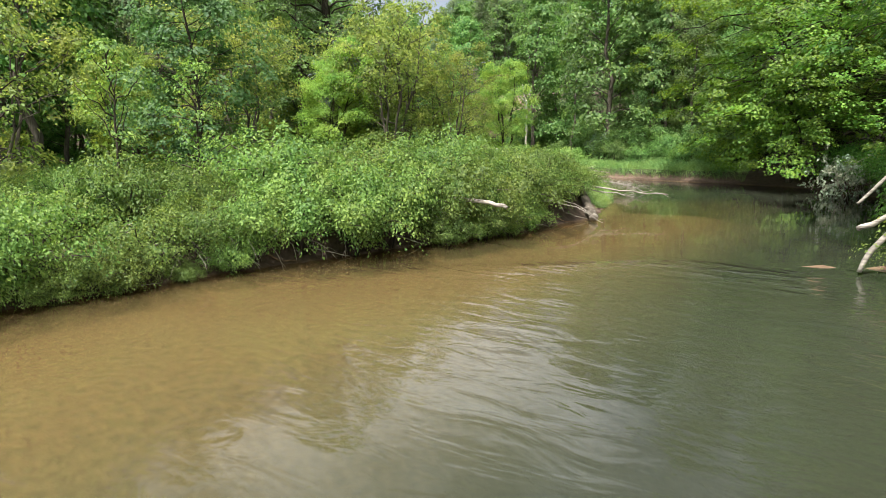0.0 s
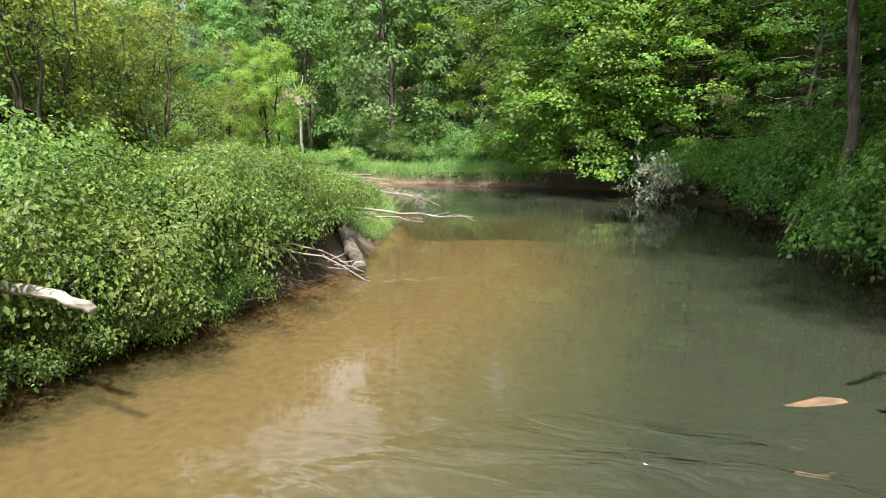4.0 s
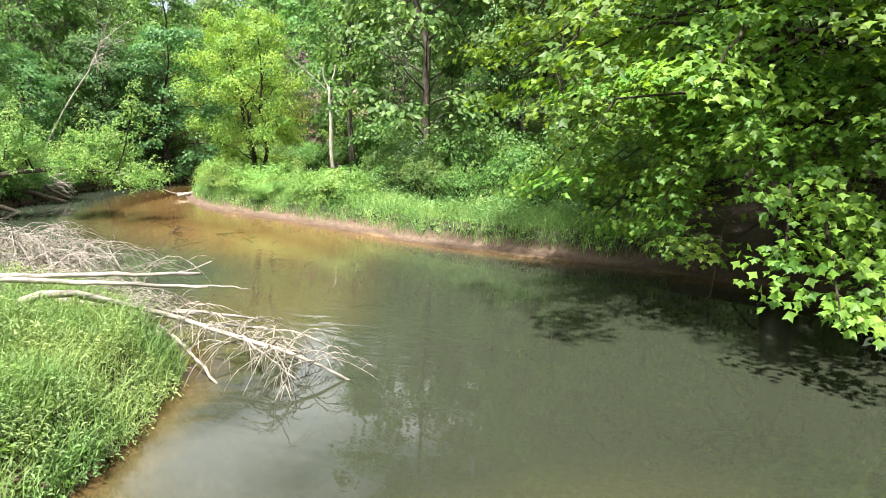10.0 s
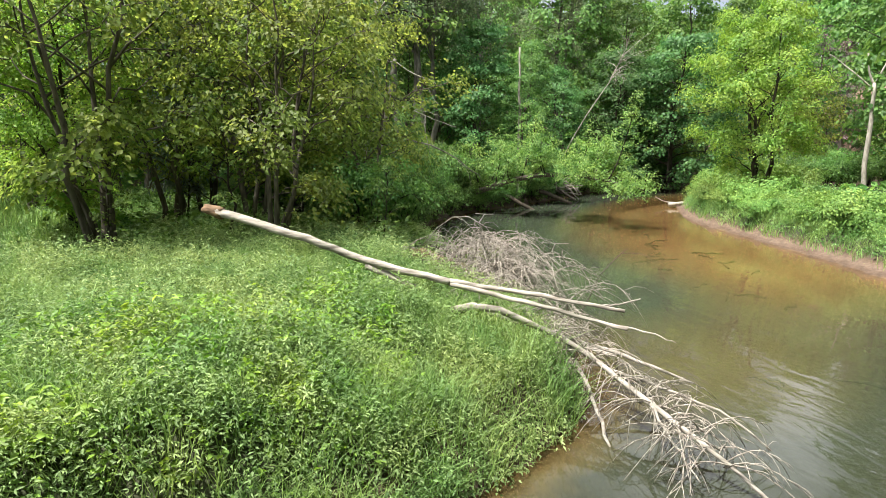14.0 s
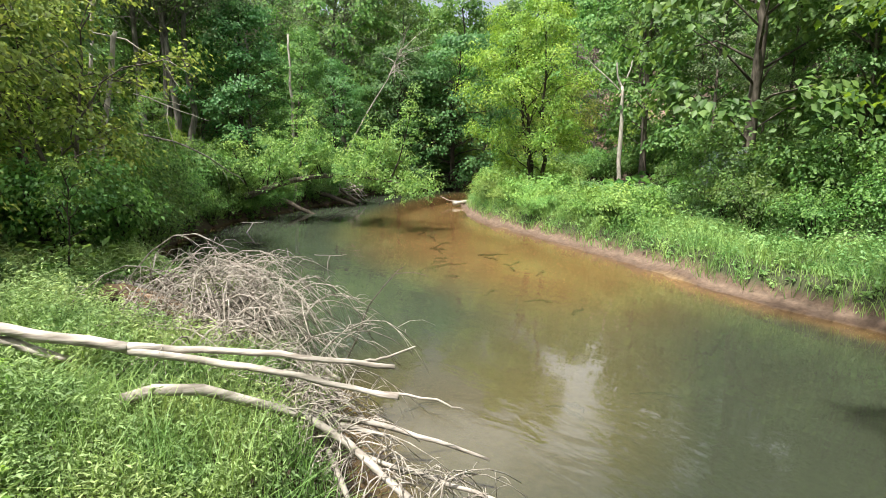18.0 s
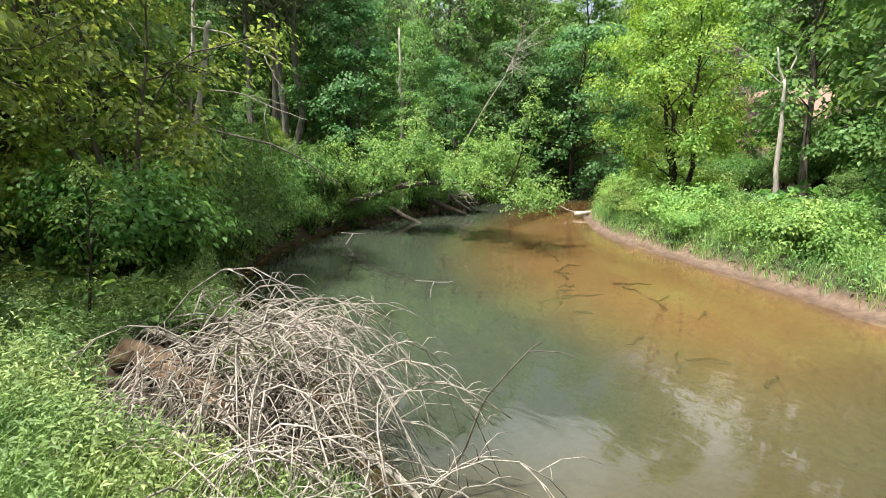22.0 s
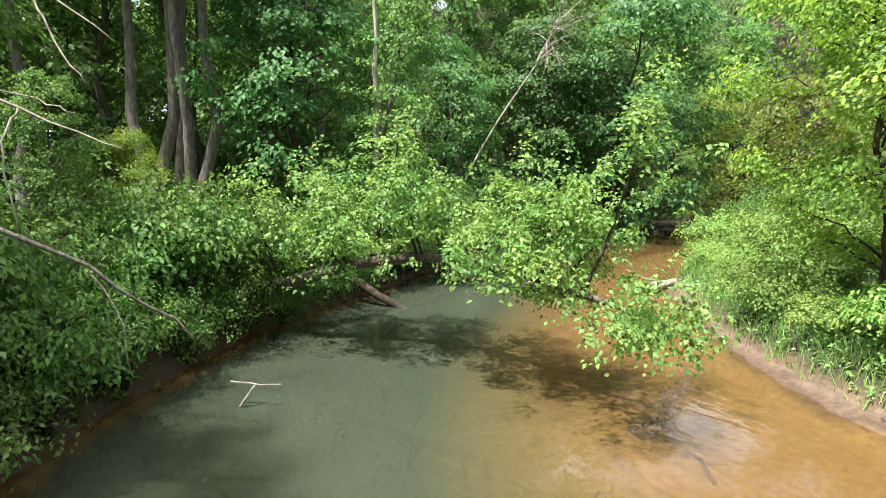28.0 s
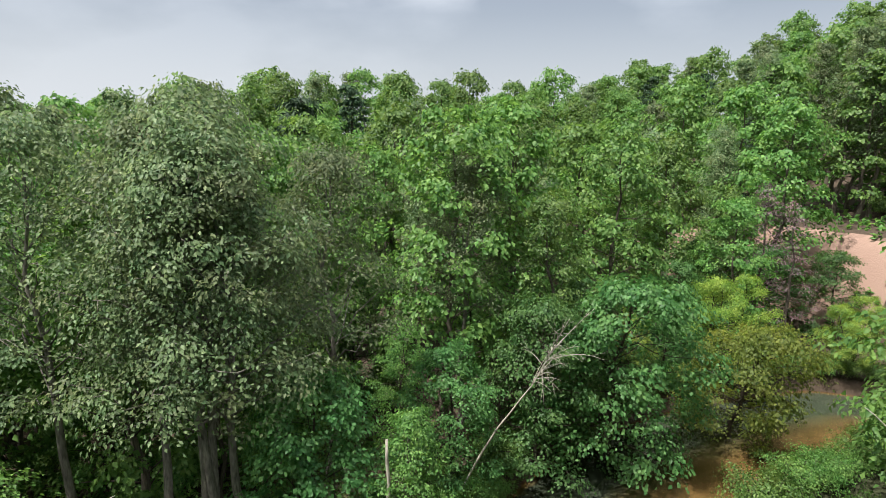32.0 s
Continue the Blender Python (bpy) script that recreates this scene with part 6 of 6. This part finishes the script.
rng = np.random.default_rng(21)
g = scatter(85000, -27.5, -3.0, 22, 33, 0.28, 3.6, 1)
tagged(new("bank_grass", blades("bank_grass", g, 0.5, 0.006, GRASS, 0.95)), "tall bright green grass along the sandy far bank", "grass", kind="stuff")
tagged(new("grass_tuft", blades("grass_tuft", tuft, 0.4, 0.006, GRASS, 0.7)), "green grass tuft growing out of the brush heap", "grass", kind="stuff")
g = np.vstack([scatter(30000, -20, -4.8, 7.4, 16.4, 0.04, 10, -1), scatter(34000, -11.5, -4.8, 9.0, 16.4, 0.04, 6, -1)])
tagged(new("meadow_grass", blades("meadow_grass", g, 0.52, 0.004, GRASS, 1.0)), "lush green meadow grass on the point", "grass", kind="stuff")
g = scatter(45000, -26, -5.5, -12, 9, 2.5, 18, -1)
tagged(new("tall_grass", blades("tall_grass", g, 0.75, 0.011, GRASS, 0.4)), "tall meadow grass behind the bank bushes", "grass", kind="stuff")
g = scatter(16000, 3, 9, -8, 24, 0.9, 5, 1)
tagged(new("shade_grass", blades("shade_grass", g, 0.35, 0.010, HERB, 0.5)), "thin grass and ferns under the bank trees", "grass", kind="stuff")


def herbs(P, per, h, size, mat, name, label):
    c = np.repeat(P, per, 0)
    n = len(c)
    hh = np.repeat(h * rng.uniform(0.4, 1.1, len(P)) * (0.85 + 0.4 * wave(P[:, :2], 1.1, 8)) * (0.35 + 0.65 * smooth(0.1, 1.8, land(P[:, :2])[2])), per) * rng.uniform(0.35, 1.0, n)
    a = rng.uniform(0, 6.28, n)
    r = rng.uniform(0.02, 0.11, n)
    C = c + np.stack([np.cos(a) * r, np.sin(a) * r, hh], 1)
    N = rng.normal(0, 0.5, (n, 3)) + np.array([0, 0, 0.8])
    D = np.stack([np.cos(a), np.sin(a), rng.uniform(-0.5, 0.3, n)], 1)
    tagged(new(name, leaves_mesh(name, C, N, D, size * rng.uniform(0.6, 1.3, n), mat, wide=0.5)), label, "plants", kind="stuff")


def herb_clumps(P, per, h, r, size, mat, name, label, wide=0.52, up=0.0):
    """Leafy herbs in domed clumps of uneven height."""
    n = len(P)
    hh = h * rng.uniform(0.55, 1.15, n) * (0.85 + 0.4 * wave(P[:, :2], 1.1, 8) + 0.35 * wave(P[:, :2], 2.9, 3)) * (0.55 + 0.45 * smooth(0.0, 1.5, land(P[:, :2])[2]))
    q = np.sqrt(rng.uniform(0, 1, n * per))
    a = rng.uniform(0, 6.28, n * per)
    rim = np.stack([np.cos(a), np.sin(a), 0 * a], 1) * q[:, None]
    C = np.repeat(P, per, 0) + rim * np.repeat(r * rng.uniform(0.7, 1.3, n), per)[:, None]
    C[:, 2] += np.repeat(hh, per) * (1 - 0.75 * q ** 2) * rng.uniform(0.62, 1.05, n * per)
    N = rng.normal(0, 0.42, (n * per, 3)) + np.array([0, 0, 0.8]) + rim * 0.5
    D = rim + rng.normal(0, 0.5, (n * per, 3)) + np.array([0, 0, up])
    tagged(new(name, leaves_mesh(name, C, N, D, size * rng.uniform(0.6, 1.35, n * per), mat, wide=wide)), label, "plants", kind="stuff")


herb_clumps(scatter(9500, -13.5, -4.8, 8.2, 16.4, 0.06, 9, -1), 22, 0.5, 0.17, 0.038, HERB, "meadow_herbs", "dense leafy green herbs covering the point")
herb_clumps(scatter(10500, -14.5, -4.8, 8.2, 16.4, 0.04, 10, -1), 22, 0.6, 0.13, 0.05, MEADOW, "meadow_asters", "narrow-leaved light green herbs mixed into the meadow", 0.3, 0.6)
herb_clumps(scatter(8500, -24, -12.5, 6.0, 16.2, 0.1, 13, -1), 14, 0.5, 0.22, 0.065, MEADOW, "meadow_weeds", "leafy green weeds of the meadow behind the point")
herbs(scatter(2600, -10, -5.0, 8.0, 13.6, 0.1, 3.2, -1), 9, 0.5, 0.075, ELDER, "nettle_patch", "yellow-green broad-leaved herbs at the bank edge")
herbs(scatter(14000, -27, -4.0, 23, 37, 0.4, 11, 1), 6, 0.6, 0.09, HERB, "bank_herbs", "green herbs among the grass of the far bank")
herbs(scatter(6000, -9.5, -3.5, -10, 9, 0.9, 3.5, -1), 6, 0.5, 0.10, DOGWOOD, "bank_weeds", "low weeds between the bank bushes")
herbs(scatter(15000, -40, -12, 8, 40, 0.05, 12, -1), 6, 0.7, 0.15, FOREST, "wood_herbs", "shade plants along the wooded bank")
herbs(scatter(7000, 0, 10, -8, 26, 0.1, 5, 1), 6, 0.45, 0.12, BEECH, "bank_ferns", "dark ferny plants under the bank trees")
# floor of the wood and hillside: rough low growth
g = scatter(16000, -100, 30, -30, 110, 6, 90)
g = g[~((g[:, 0] > -26) & (g[:, 0] < 4) & (g[:, 1] < 30))]
herbs(g, 4, 0.9, 0.55, FOREST, "wood_floor_growth", "rough low green growth on the wood floor")
# alder and box elder leaning out over the bend
far_alder = make_tree(seed=63, name="alder_tree", label="dense dark green alder leaning over the water", category="tree", leaf=DARKLEAF, bark=BARK_DARK, lean=(0.26, -0.06),
                      h=9.8, r=0.2, cb=0.15, cr=4.3, limbs=64, nsp=13, per=18, size=0.19, rise=14, droop=0.4, profile="dome", flat=0.45, spray=0.36, wide=0.75)
plant(far_alder, -35.6, 36.6, 1.0, 0)
far_elder = make_tree(seed=66, name="box_elder_tree", label="yellow-green box elder bent far out over the river bend", category="tree", leaf=HAW, bark=BARK_DARK, lean=(0.42, -0.2),
                      h=7.2, r=0.15, cb=0.09, cr=3.7, limbs=60, nsp=12, per=20, size=0.15, rise=18, droop=0.5, profile="round", flat=0.5, spray=0.32, wide=0.7)
plant(far_elder, -34.4, 44.0, 1.0, 0)
